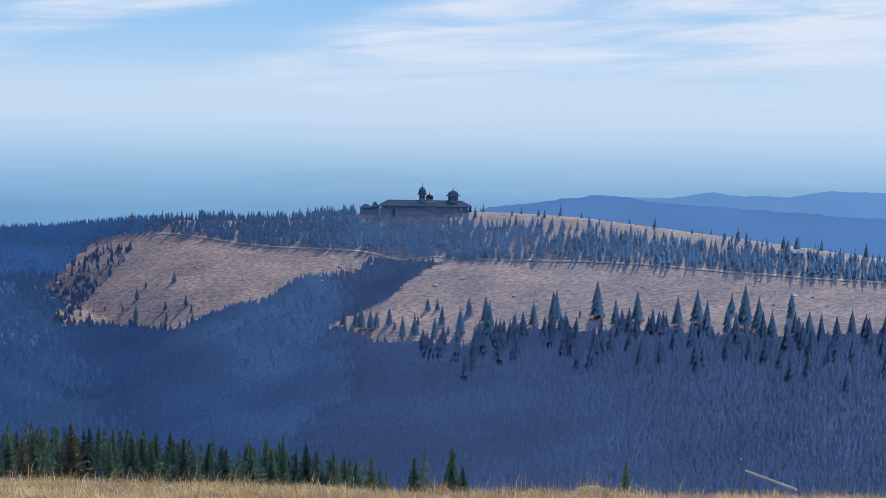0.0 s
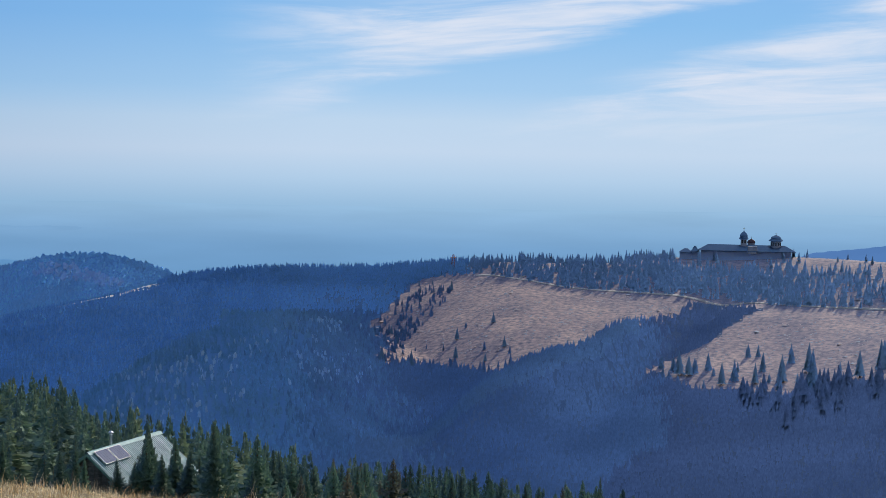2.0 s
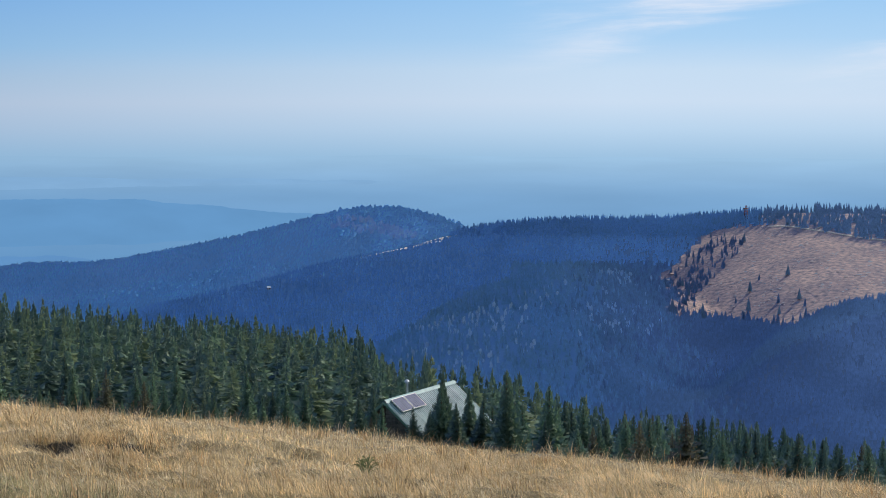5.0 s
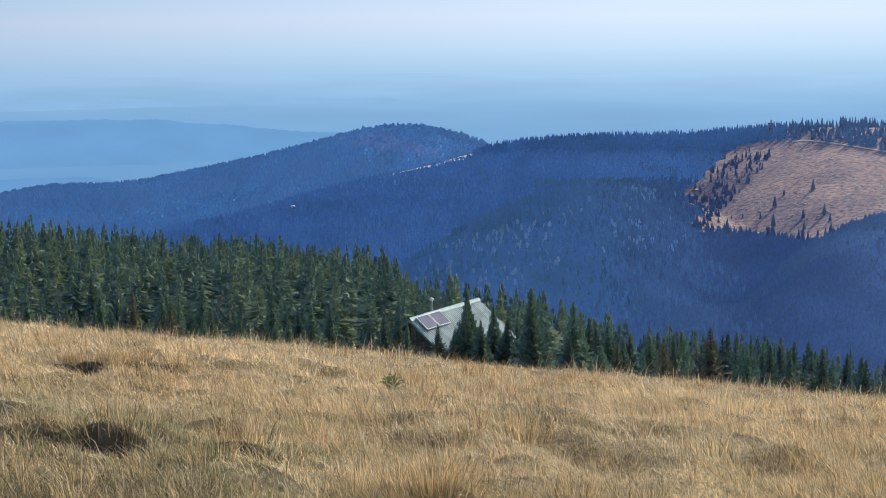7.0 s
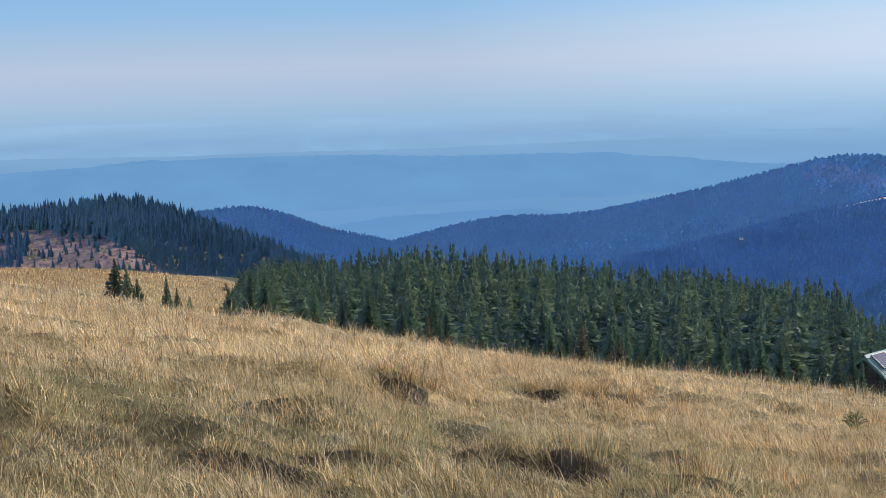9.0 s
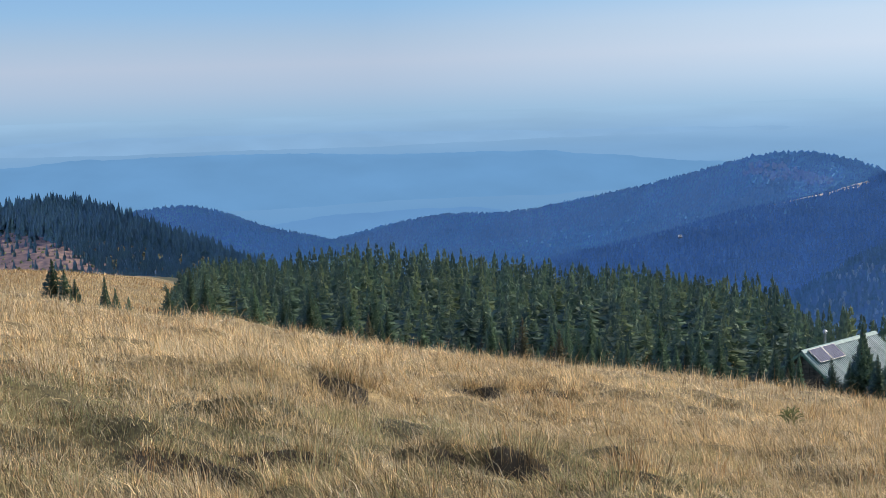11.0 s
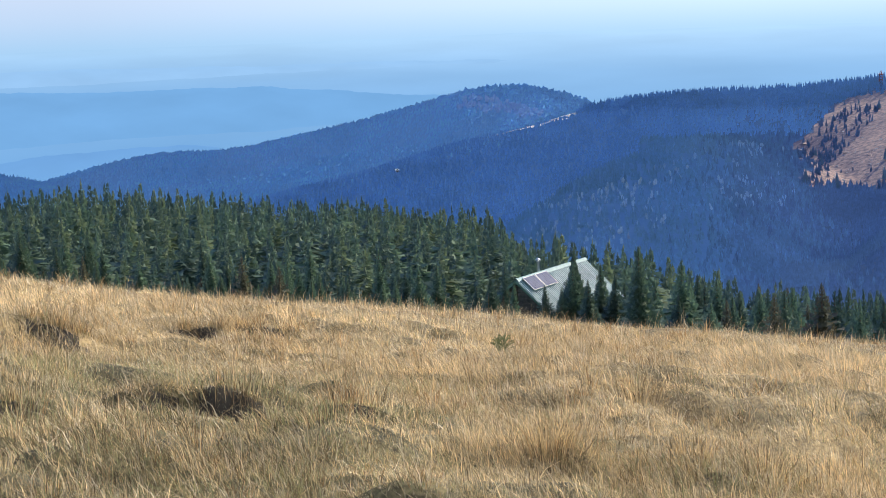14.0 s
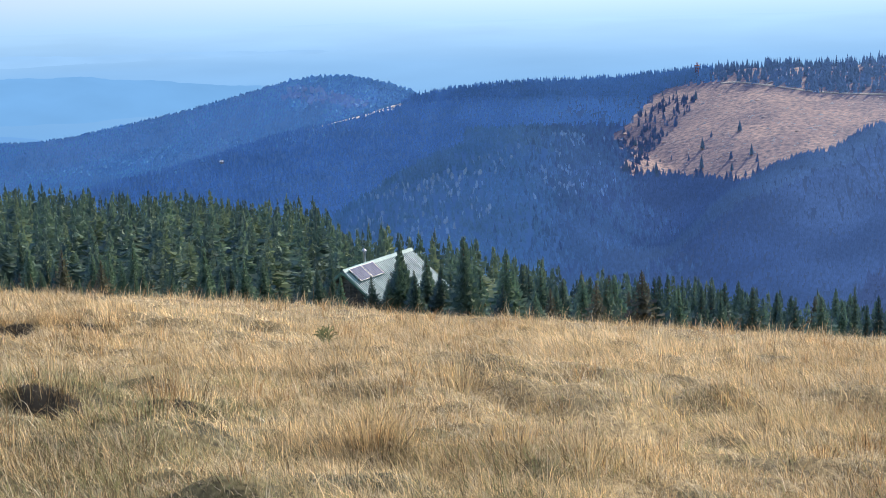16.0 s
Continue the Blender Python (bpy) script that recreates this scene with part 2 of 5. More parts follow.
M["slope_floor"] = material("forest floor in middling haze", (0.030, 0.044, 0.042), (0.055, 0.068, 0.060), 0.06, 0.95, fine=(0.9, 0.3), face=(-0.25, -0.80, 0.55), haze_gloss=0.35, haze_tone=HAZE_SLOPE)
M["far_floor"] = material("far forest floor in thick haze", (0.060, 0.080, 0.070), (0.090, 0.098, 0.080), 0.008, 0.95, face=(-0.25, -0.80, 0.55), haze_gloss=0.55, haze_tone=HAZE_FAR)
M["stand_floor"] = material("needle litter under spruces", (0.030, 0.038, 0.022), (0.055, 0.060, 0.034), 0.5, 0.95, fine=(3.0, 0.5))
# the pasture has some blue haze painted over its own browns
M["meadow"] = material("mountain pasture", (0.120, 0.074, 0.048), (0.220, 0.142, 0.090), 0.035, 0.95, bump=1.0, bump_scale=0.45, fine=(0.32, 0.7), haze_gloss=0.15, haze_tone=HAZE_SUNWARD)
M["track"] = material("gravel track", (0.36, 0.33, 0.30), (0.48, 0.45, 0.42), 0.15, 0.95, fine=(1.2, 0.25))
M["bark"] = material("spruce bark", (0.09, 0.06, 0.045), (0.16, 0.12, 0.09), 3, 0.9, bump=0.4, bump_scale=14)
# needles and stands near by get a little of the painted haze too
M["needles"] = material("spruce needles", (0.069, 0.122, 0.071), (0.126, 0.184, 0.097), 0.5, 0.75, object_random=0.45, island=0.22, through_light=0.32, specular=0.12, haze_gloss=0.09)
M["needles_dry"] = material("browned spruce needles", (0.102, 0.102, 0.055), (0.150, 0.138, 0.074), 0.5, 0.8, object_random=0.25, island=0.22, through_light=0.28, specular=0.12, haze_gloss=0.06)
M["stand"] = material("spruce stand", (0.071, 0.126, 0.073), (0.126, 0.186, 0.106), 0.30, 0.75, island=0.22, through_light=0.32, specular=0.12, haze_gloss=0.115)
M["stand_dark"] = material("shaded spruce stand", (0.049, 0.087, 0.058), (0.086, 0.128, 0.079), 0.30, 0.75, island=0.22, through_light=0.28, specular=0.12, haze_gloss=0.1)
M["stand_bright"] = material("yellowish spruce stand", (0.093, 0.138, 0.071), (0.149, 0.196, 0.097), 0.30, 0.75, island=0.22, through_light=0.34, specular=0.12, haze_gloss=0.1)
# normal facing away from the sun: painted shade for the far woods
OFF_SUN = (-0.25, -0.80, 0.55)
# far woods differ mainly in how much blue haze is painted on
M["far_wood"] = material("far spruce wood in blue haze", (0.018, 0.036, 0.040), (0.034, 0.058, 0.058), 0.010, 0.8, island=0.05, specular=0.1, face=OFF_SUN, haze_gloss=0.64, leaning=True)
M["thin_haze_wood"] = material("spruce wood in thin haze and shade", (0.016, 0.024, 0.032), (0.030, 0.042, 0.048), 0.012, 0.8, island=0.05, specular=0.1, face=OFF_SUN, haze_gloss=0.335, leaning=True, haze_tone=HAZE_DEEP)
M["mixed_wood"] = material("mixed spruce and beech wood in haze", (0.036, 0.074, 0.054), (0.070, 0.108, 0.066), 0.012, 0.8, island=0.08, specular=0.1, face=OFF_SUN, haze_gloss=0.46, leaning=True)
M["slope_wood"] = material("spruce wood in middling haze", (0.026, 0.050, 0.044), (0.050, 0.074, 0.057), 0.012, 0.8, island=0.06, specular=0.1, face=OFF_SUN, haze_gloss=0.385, leaning=True, haze_tone=HAZE_SLOPE)
M["thick_haze_wood"] = material("dome wood in thick haze", (0.060, 0.084, 0.072), (0.100, 0.105, 0.080), 0.008, 0.8, island=0.06, specular=0.1, face=OFF_SUN, haze_gloss=0.72, leaning=True, haze_tone=HAZE_FAR)
M["north_wood"] = material("green spruce wood", (0.050, 0.098, 0.056), (0.095, 0.155, 0.080), 0.02, 0.8, island=0.22, specular=0.1, face=OFF_SUN, haze_gloss=0.31, leaning=True)
# lighter tone paints sunlight on the rib; edge trees share it
M["lightened_wood"] = material("wood lightened like a sunlit rib", (0.030, 0.056, 0.046), (0.054, 0.080, 0.056), 0.012, 0.8, island=0.08, specular=0.1, face=OFF_SUN, haze_gloss=0.345, leaning=True, haze_tone=HAZE_DEEP)
M["sunward_wood"] = material("hazy blue spruce wood", (0.020, 0.032, 0.040), (0.036, 0.050, 0.056), 0.012, 0.8, island=0.05, specular=0.1, face=OFF_SUN, haze_gloss=0.245, haze_tone=HAZE_SUNWARD, leaning=True)
M["crown_wood"] = material("open ridge wood in bright haze", (0.026, 0.044, 0.044), (0.046, 0.066, 0.058), 0.03, 0.8, island=0.08, specular=0.1, face=OFF_SUN, haze_gloss=0.50, leaning=True, haze_tone=HAZE_CROWN)
M["far_leaf"] = material("autumn beech wood", (0.15, 0.135, 0.095), (0.23, 0.18, 0.115), 0.012, 0.8, island=0.14, specular=0.1, face=OFF_SUN, haze_gloss=0.7, leaning=True)
M["beech"] = material("turning beech leaves", (0.14, 0.17, 0.11), (0.23, 0.25, 0.16), 0.05, 0.8, island=0.18, specular=0.1, face=(-0.10, -0.55, 0.80), haze_gloss=0.52, leaning=True)
M["lone_wood"] = material("dark spruce needles", (0.040, 0.068, 0.062), (0.058, 0.090, 0.080), 0.05, 0.8, island=0.1, object_random=0.1, specular=0.1, face=OFF_SUN, haze_gloss=0.3, haze_tone=HAZE_CROWN)


# ---- the lie of the land ----
def lattice(x, y, seed):
    """Smooth value noise in the plane, -1 to 1."""
    xi, yi = np.floor(x).astype(np.int64), np.floor(y).astype(np.int64)
    fx, fy = x - xi, y - yi
    fx, fy = fx * fx * (3 - 2 * fx), fy * fy * (3 - 2 * fy)

    def corner(i, j):
        h = (i * 374761393 + j * 668265263 + seed * 974634277) & 0x7FFFFFFF
        h = ((h ^ (h >> 13)) * 1274126177) & 0x7FFFFFFF
        return ((h ^ (h >> 16)) & 0xFFFF) / 32767.5 - 1

    a, b, c, d = corner(xi, yi), corner(xi + 1, yi), corner(xi, yi + 1), corner(xi + 1, yi + 1)
    return (a * (1 - fx) + b * fx) * (1 - fy) + (c * (1 - fx) + d * fx) * fy


def rough(x, y, size, seed, octaves=3):
    total, gain = 0.0, 1.0
    for k in range(octaves):
        total = total + gain * lattice(x / size, y / size, seed + k)
        size, gain = size / 2.1, gain * 0.5
    return total


# crests: bearing, dip below the level of the eye (degrees), distance
CRESTS = {
    "monastery_ridge": ((-27, -24, -21.6, -18.5, -14.9, -11.4, -9.4, -6.4, -3.1, 1, 4.5, 9.6, 16, 24, 40),
                        (6.0, 4.4, 3.78, 3.48, 3.48, 3.18, 2.97, 3.05, 2.65, 2.55, 2.66, 3.22, 3.95, 4.8, 5.5),
                        (1450, 1400, 1350, 1280, 1230, 1180, 1150, 1140, 1150, 1150, 1100, 1020, 950, 900, 880), 0.22, 0.35),
    "clearing_spur": ((-30, -28, -25, -22.8, -20.75, -17.5, -15.6, -13.8, -12.0), (12.5, 10.5, 8.2, 6.85, 5.85, 5.0, 5.3, 6.0, 6.8),
                      (750, 780, 820, 860, 900, 950, 980, 985, 985), 0.22, 0.35),
    "wooded_spur": ((-46, -42, -38, -34.2, -31.5, -29, -27.3, -25.2, -21.75, -19), (10.5, 9, 7.7, 6.8, 6.25, 5.7, 5.15, 4.68, 3.95, 6),
                    (1060, 1100, 1130, 1170, 1200, 1230, 1250, 1270, 1300, 1330), 0.25, 0.30),
    "dome": ((-46, -40.9, -38.2, -36.9, -35.2, -34, -31, -28.9, -26.8, -25.2, -23.8, -21.75, -18),
             (6.7, 5.45, 4.90, 4.84, 4.94, 4.72, 4.16, 3.72, 3.12, 2.92, 3.02, 3.62, 6),
             (2060, 2000, 1950, 1920, 1880, 1850, 1790, 1740, 1690, 1650, 1620, 1560, 1500), 0.30, 0.40),
    "hump": ((-62, -54, -50, -48.4, -46.9, -45.9, -44.9, -43.3, -41.8, -39), (6.2, 5.2, 4.5, 4.24, 4.16, 4.40, 4.96, 5.40, 5.62, 7),
             (1700,) * 10, 0.30, 0.40),
    "north_hill": ((-75, -60, -53.6, -52.3, -50.7, -49.4, -47.2, -45.4, -43, -40), (4.6, 4.5, 4.30, 4.05, 4.20, 4.75, 5.65, 6.35, 7.7, 11),
                   (640,) * 10, 0.15, 0.30),
}
FLOOR = -300.0
RIBS = [((-13.7, -12.1, -10.1, -8.0, -5.9, -4.7), (770, 815, 850, 880, 915, 955), 12.0, 34)]
# hollows in the turf: bearing, distance, half length, half width, depth
HOLLOWS = [(-37.1, 9.75, 0.62, 0.40, 0.62), (-34.7, 9.9, 0.46, 0.32, 0.50), (-32.4, 10.2, 0.46, 0.32, 0.56), (-38.6, 11.6, 0.32, 0.26, 0.15), (-48.75, 8.7, 0.45, 0.34, 0.40), (-42.3, 14.0, 0.40, 0.35, 0.13),
           (-34.6, 16.6, 0.36, 0.32, 0.24), (-37.0, 16.2, 0.35, 0.30, 0.15), (-24.3, 8.5, 0.16, 0.15, 0.08), (-45.3, 9.2, 0.35, 0.30, 0.28), (-47.0, 8.4, 0.30, 0.25, 0.28), (-17.9, 12.6, 0.22, 0.18, 0.06)]
chance = random.Random(5)
HOLLOWS += [(chance.uniform(-58, 6), chance.uniform(7, 21), chance.uniform(0.15, 0.42), chance.uniform(0.12, 0.25), chance.uniform(0.06, 0.20)) for k in range(24)]
HOLLOWS = [(hb, hd, long, wide, deep * (0.3 if hb > -29 else 1)) for hb, hd, long, wide, deep in HOLLOWS]


def polar(bearing, d):
    a = np.radians(bearing)
    return d * np.sin(a), d * np.cos(a)


def curve(b, xs, ys, spread=1.1):
    """Values between nodes, with the kinks rounded off."""
    return sum(np.interp(b + spread * k, xs, ys) for k in (-1, -0.66, -0.33, 0, 0.33, 0.66, 1)) / 7


def shoulder(b, d):
    """The grassy shoulder, its brow 30 m out, and the bench below it that carries hut and young wood."""
    turn = np.clip(b - 2, -72, 72)
    lean = 0.224 - 3.35e-5 * turn * turn + 0.007 - 0.11
    bend = 0.00183
    near = np.minimum(d, 45.0)
    z = -(lean * near + bend * near * near)
    bench = curve(b, (-70, -52, -48, -44, -28, -24, -12, 20), (0.088, 0.09, 0.082, 0.10, 0.10, 0.185, 0.24, 0.25))
    ease = curve(b, (-70, -52, -46, -40, -28, -24, 20), (12, 12, 40, 57, 57, 15, 15))
    rest = np.maximum(d - 45.0, 0)
    z = z - (bench * rest + (lean + 0.165 - bench) * ease * (1 - np.exp(-rest / ease)))
    rim = curve(b, (-70, -50, -46, -32, -22, -14, 20), (175, 175, 230, 250, 200, 140, 120))
    over = np.maximum(d - rim, 0)
    return z - 0.35 * over * over / (over + 25)


def height(b, d):
    b, d = np.broadcast_arrays(np.asarray(b, float), np.asarray(d, float))
    x, y = polar(b, d)
    z = np.maximum(shoulder(b, d), FLOOR)
    swell = rough(x, y, 140, 11) * np.clip((d - 450) / 500, 0, 1)
    for bearings, dips, ways, front, back in CRESTS.values():
        dip, way = curve(b, bearings, dips), curve(b, bearings, ways, 2.0)
        top = EYE - way * np.tan(np.radians(dip))
        gone = np.maximum(np.maximum(bearings[0] - b, b - bearings[-1]), 0) * 14
        off = d - way
        run = np.sqrt(off * off + 400) - 20
        z = np.maximum(z, top - gone - np.where(off < 0, front, back) * run + swell * 4 * np.clip(np.abs(off) / 120, 0, 1))
    # wooded gully between the two clearings
    along = np.clip((d - 820) / 230, 0, 1)
    gully = np.exp(-((b - (-6.3 + 4.6 * along)) / 1.1) ** 2) * np.exp(-((d - 940) / 110) ** 2)
    z = z - 14 * gully
    # ribs that run down the slope: nodes of bearing, the distance there, height, half width in metres
    for nodes, ways, rise, wide in RIBS:
        off = d - np.interp(b, nodes, ways)
        ends = np.clip((b - nodes[0]) / 1.2 + 1, 0, 1) * np.clip((nodes[-1] - b) / 1.2 + 1, 0, 1)
        z = z + rise * ends * np.exp(-(off / wide) ** 2)
    # tussocks underfoot
    fade = np.clip((70 - d) / 40, 0, 1)
    z = z + fade * (0.13 * rough(x, y, 2.6, 31) + 0.05 * rough(x, y, 0.9, 37, 2))
    close = d < 26
    if np.any(close):
        cx, cy = x[close], y[close]
        add_z = np.interp(np.hypot(cx, cy), (11, 16), (0.085, 0.075)) * rough(cx, cy, 0.5, 41, 2)
        for hb, hd, long, wide, deep in HOLLOWS:
            hx, hy = polar(hb, hd)
            ca, sa = math.cos(radians(hb)), math.sin(radians(hb))
            u, v = (cx - hx) * ca - (cy - hy) * sa, (cx - hx) * sa + (cy - hy) * ca
            v = v + 0.35 * wide * lattice(u / (0.4 * long), u * 0 + hb, 43)
            add_z = add_z + 0.45 * deep * (np.tanh(v / (0.35 * wide)) - 0.7) * np.exp(-((u / long) ** 2 + (v / wide) ** 2))
        z = np.array(z)
        z[close] += add_z
    return z


def dip_of(b, d, z=None):
    return np.degrees(np.arctan2(EYE - (height(b, d) if z is None else z), d))


def inside(b, p, outline):
    """Whether the bearings b and dips p lie in the outline."""
    hit = np.zeros(np.shape(b), bool)
    n = len(outline)
    for k in range(n):
        (x0, y0), (x1, y1) = outline[k], outline[(k + 1) % n]
        if y0 != y1:
            hit ^= ((y0 > p) != (y1 > p)) & (b < (x1 - x0) * (p - y0) / (y1 - y0) + x0)
    return hit


CLEARING_A = ((-13.0, 4.04), (-12.5, 3.71), (-11.5, 3.64), (-10.5, 3.43), (-9.0, 3.69), (-7.8, 3.91), (-5.5, 4.02), (-3.9, 4.11), (-2.7, 4.2), (-2.9, 4.55), (-3.3, 4.94),
              (-4.8, 5.1), (-5.7, 5.33), (-6.2, 5.92), (-7.6, 6.25), (-9.0, 6.68), (-10.1, 7.22), (-11.1, 7.0), (-12.2, 6.95), (-13.3, 6.9), (-14.5, 6.75), (-14.5, 6.5),
              (-13.9, 6.19), (-14.4, 5.78), (-14.8, 5.33), (-14.2, 5.01), (-13.5, 4.36))
COPSE = ((-13.1, 4.51), (-12.6, 4.06), (-11.5, 4.1), (-11.8, 4.67), (-12.5, 5.39), (-13.1, 5.99), (-13.8, 6.19), (-13.6, 5.48), (-13.3, 4.97))
CLEARING_B = ((0.1, 4.32), (-1.0, 4.9), (-1.8, 5.65), (-4.4, 7.0), (-2.6, 7.5), (0.8, 7.6), (3.5, 7.0), (6.6, 6.9), (10.7, 7.0), (13.7, 6.8), (18, 6.7),
              (24, 6), (24, 4.9), (16, 4.7), (10.5, 4.5), (4.5, 4.28))
CROWN = ((-11, 3.4), (-10, 2.0), (24, 2.0), (24, 4.9), (16, 4.75), (10.5, 4.54), (4.5, 4.34), (0, 4.35), (-3, 4.1), (-7.2, 3.92), (-8.9, 3.65))
NORTH_CUT = ((-62, 4.75), (-53.6, 4.75), (-52.4, 5.0), (-50.9, 6.05), (-50.0, 6.5), (-54, 6.9), (-62, 6.9))
TRACK_CUT = ((-26.3, 4.55), (-24.2, 4.1), (-22.3, 3.75), (-22.3, 4.12), (-24.2, 4.54), (-26.3, 4.92))


ROAD_BEARINGS = (-10.6, -8.87, -7.22, -4.73, -2.85, -0.96, 1.35, 4.49, 7.6, 10.5, 16, 21)
ROAD_DIPS = (3.43, 3.67, 3.93, 4.02, 4.16, 4.33, 4.33, 4.33, 4.41, 4.6, 4.8, 5.0)


def cover(b, d, z):
    """0 forest floor, 1 pasture, 2 turf of the shoulder."""
    p = dip_of(b, d, z)
    x, y = polar(b, d)
    b0, far = b, d > 420
    b, p = b + 0.16 * rough(x, y, 30, 71), p + 0.07 * rough(x, y, 30, 73)
    kind = np.zeros(np.shape(b), int)
    for outline in (CLEARING_A, CLEARING_B, CROWN, NORTH_CUT):
        kind[far & (d < 1420) & inside(b, p, outline)] = 1
    kind[far & (d < 1420) & inside(b0, dip_of(b0, d, z), TRACK_CUT)] = 10
    # verge of the road
    kind[far & (d > 820) & (d < 1200) & (b0 > -10) & (np.abs(p - np.interp(b0, ROAD_BEARINGS, ROAD_DIPS)) < 0.22)] = 1
    b = b0
    # split the forest floor by strength of its painted haze
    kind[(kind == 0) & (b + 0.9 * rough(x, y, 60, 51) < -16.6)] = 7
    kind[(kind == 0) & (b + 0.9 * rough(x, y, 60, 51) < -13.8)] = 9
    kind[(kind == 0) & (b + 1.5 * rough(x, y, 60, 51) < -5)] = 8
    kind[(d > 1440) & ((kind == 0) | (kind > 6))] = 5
    kind[(d < 262) | ((d < 760) & (b < -42) & ((kind == 0) | (kind > 6)))] = 4
    kind[(d < np.interp(b, (-70, -47.5, -46, -42, 20), (190, 190, 100, 62, 55)))] = 2
    return kind


def part(name, bm, mat, parent=None, label=""):
    """Links a bmesh as one mesh object under a thing or a part."""
    data = bpy.data.meshes.new(name)
    if isinstance(bm, bmesh.types.BMesh):
        bm.to_mesh(data)
        bm.free()
    else:
        data.from_pydata(*bm)
    for m in mat if isinstance(mat, (list, tuple)) else (mat,):
        data.materials.append(m)
    ob = new(name, data)
    ob.parent = parent
    if label:
        ob["label"] = label
    return ob


def thing(name, label, category, m=None, group="", kind=""):
    ob = new(name)
    ob.empty_display_size = 0.2
    if m is not None:
        ob.matrix_basis = m
    return tagged(ob, label, category, group, kind)


def soup(name, verts, tris, mats, index=None, smooth=False):
    """A mesh from arrays of vertices and triangles."""
    data = bpy.data.meshes.new(name)
    verts, tris = np.asarray(verts, np.float32), np.asarray(tris, np.int32)
    data.vertices.add(len(verts))
    data.vertices.foreach_set("co", verts.ravel())
    data.loops.add(tris.size)
    data.loops.foreach_set("vertex_index", tris.ravel())
    data.polygons.add(len(tris))
    data.polygons.foreach_set("loop_start", np.arange(0, tris.size, tris.shape[1], dtype=np.int32))
    if index is not None:
        data.polygons.foreach_set("material_index", np.asarray(index, np.int32))
    if smooth:
        data.polygons.foreach_set("use_smooth", np.ones(len(tris), bool))
    for m in mats:
        data.materials.append(m)
    data.update(calc_edges=True)
    return new(name, data)


# ---- ground ----
def build_ground():
    bearings = np.concatenate([np.arange(-180, -62, 4.0), np.arange(-62, 24, 0.36), np.arange(24, 180, 4.0)])
    ways = np.concatenate([[0.0, 1.5, 3.0], np.arange(4, 21, 0.11), np.arange(21, 46, 0.3), np.arange(46, 260, 4.0), np.arange(260, 760, 20.0),
                           np.arange(760, 1420, 7.0), np.arange(1420, 2150, 22.0), [2150.0]])
    b, d = np.meshgrid(bearings, ways, indexing="ij")
    z = height(b, d)
    x, y = polar(b, d)
    verts = np.stack([x, y, z], -1).reshape(-1, 3)
    nb, nd = b.shape
    i, j = np.meshgrid(np.arange(nb), np.arange(nd - 1), indexing="ij")
    k = (i + 1) % nb
    quads = np.stack([i * nd + j, i * nd + j + 1, k * nd + j + 1, k * nd + j], -1).reshape(-1, 4)[:, ::-1]
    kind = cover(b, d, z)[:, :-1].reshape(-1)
    mx, my = polar(b[:, :-1] + 0.2, d[:, :-1])
    kind[(kind == 2) & (d[:, :-1] + 2.2 * rough(mx, my, 1.8, 63) < 12.6 - 4.5 * np.clip((b[:, :-1] + 31) / 6, 0, 1)).reshape(-1)] = 6
    # dark ground patches paint the shade on the banks of the hollows
    for hb, hd, long, wide, _ in (h for h in HOLLOWS[:12] if h[4] > 0.1):
        hx, hy = polar(hb, hd)
        ca, sa = math.cos(radians(hb)), math.sin(radians(hb))
        u, v = (mx - hx) * ca - (my - hy) * sa, (mx - hx) * sa + (my - hy) * ca
        bare = (u / (0.85 * long)) ** 2 + ((v + 0.15 * wide) / (0.55 * wide)) ** 2 + 0.8 * rough(mx, my, 0.25, 61) < 0.9
        kind[bare.reshape(-1)] = 3
    ob = soup("ground", verts, quads, (M["floor"], M["meadow"], M["turf"], M["soil_shade"], M["stand_floor"], M["far_floor"], M["mossy_turf"], M["hazy_floor"], M["gully_floor"], M["slope_floor"], M["track"]), kind, smooth=True)
    return tagged(ob, "grassy mountain shoulder falling to a wooded valley", "ground", kind="structure")


build_ground()


# ---- distance ----
def lowland():
    """The plain far below, out to the horizon."""
    m = haze_glow("lowland glowing with painted haze", (0.105, 0.275, 0.535), (0.255, 0.44, 0.655), 0.0022, 2400, 4800, 0.05, (0.305, 0.505, 0.73))
    bearings, ways = np.arange(-180, 181, 2.0), np.array([2140.0, 2500, 2900, 3400, 3900, 4300, 4600, 4880])
    b, d = np.meshgrid(bearings, ways, indexing="ij")
    z = np.interp(d, (2140, 4880), (-296, -86)) + 3 * rough(*polar(b, d), 500, 5)
    x, y = polar(b, d)
    nb, nd = b.shape
    i, j = np.meshgrid(np.arange(nb - 1), np.arange(nd - 1), indexing="ij")
    quads = np.stack([i * nd + j, i * nd + j + 1, (i + 1) * nd + j + 1, (i + 1) * nd + j], -1).reshape(-1, 4)[:, ::-1]
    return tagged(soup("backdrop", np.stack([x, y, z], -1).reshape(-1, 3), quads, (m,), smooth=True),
                  "blue lowland glowing with painted haze reaching to the horizon", "distance", kind="structure")


def far_range(bearings, dips, way, near, far, label, ragged=0.04):
    """A range of hills in the distance: front and back slope with an uneven crest."""
    m = haze_glow("hill range glowing with painted haze", near, far, 0.006, way - 350, way, 0.05)
    b = np.arange(bearings[0], bearings[-1] + 0.01, 0.12)
    dip = np.interp(b, bearings, dips) + ragged * rough(b, b * 0 + way, 1.3, 17) + 0.4 * ragged * lattice(b * 6, b * 0, 3)
    rows = []
    for out, drop in ((-420, 110), (-220, 50), (-90, 14), (0, 0), (250, 120)):
        px, py = polar(b, way + out)
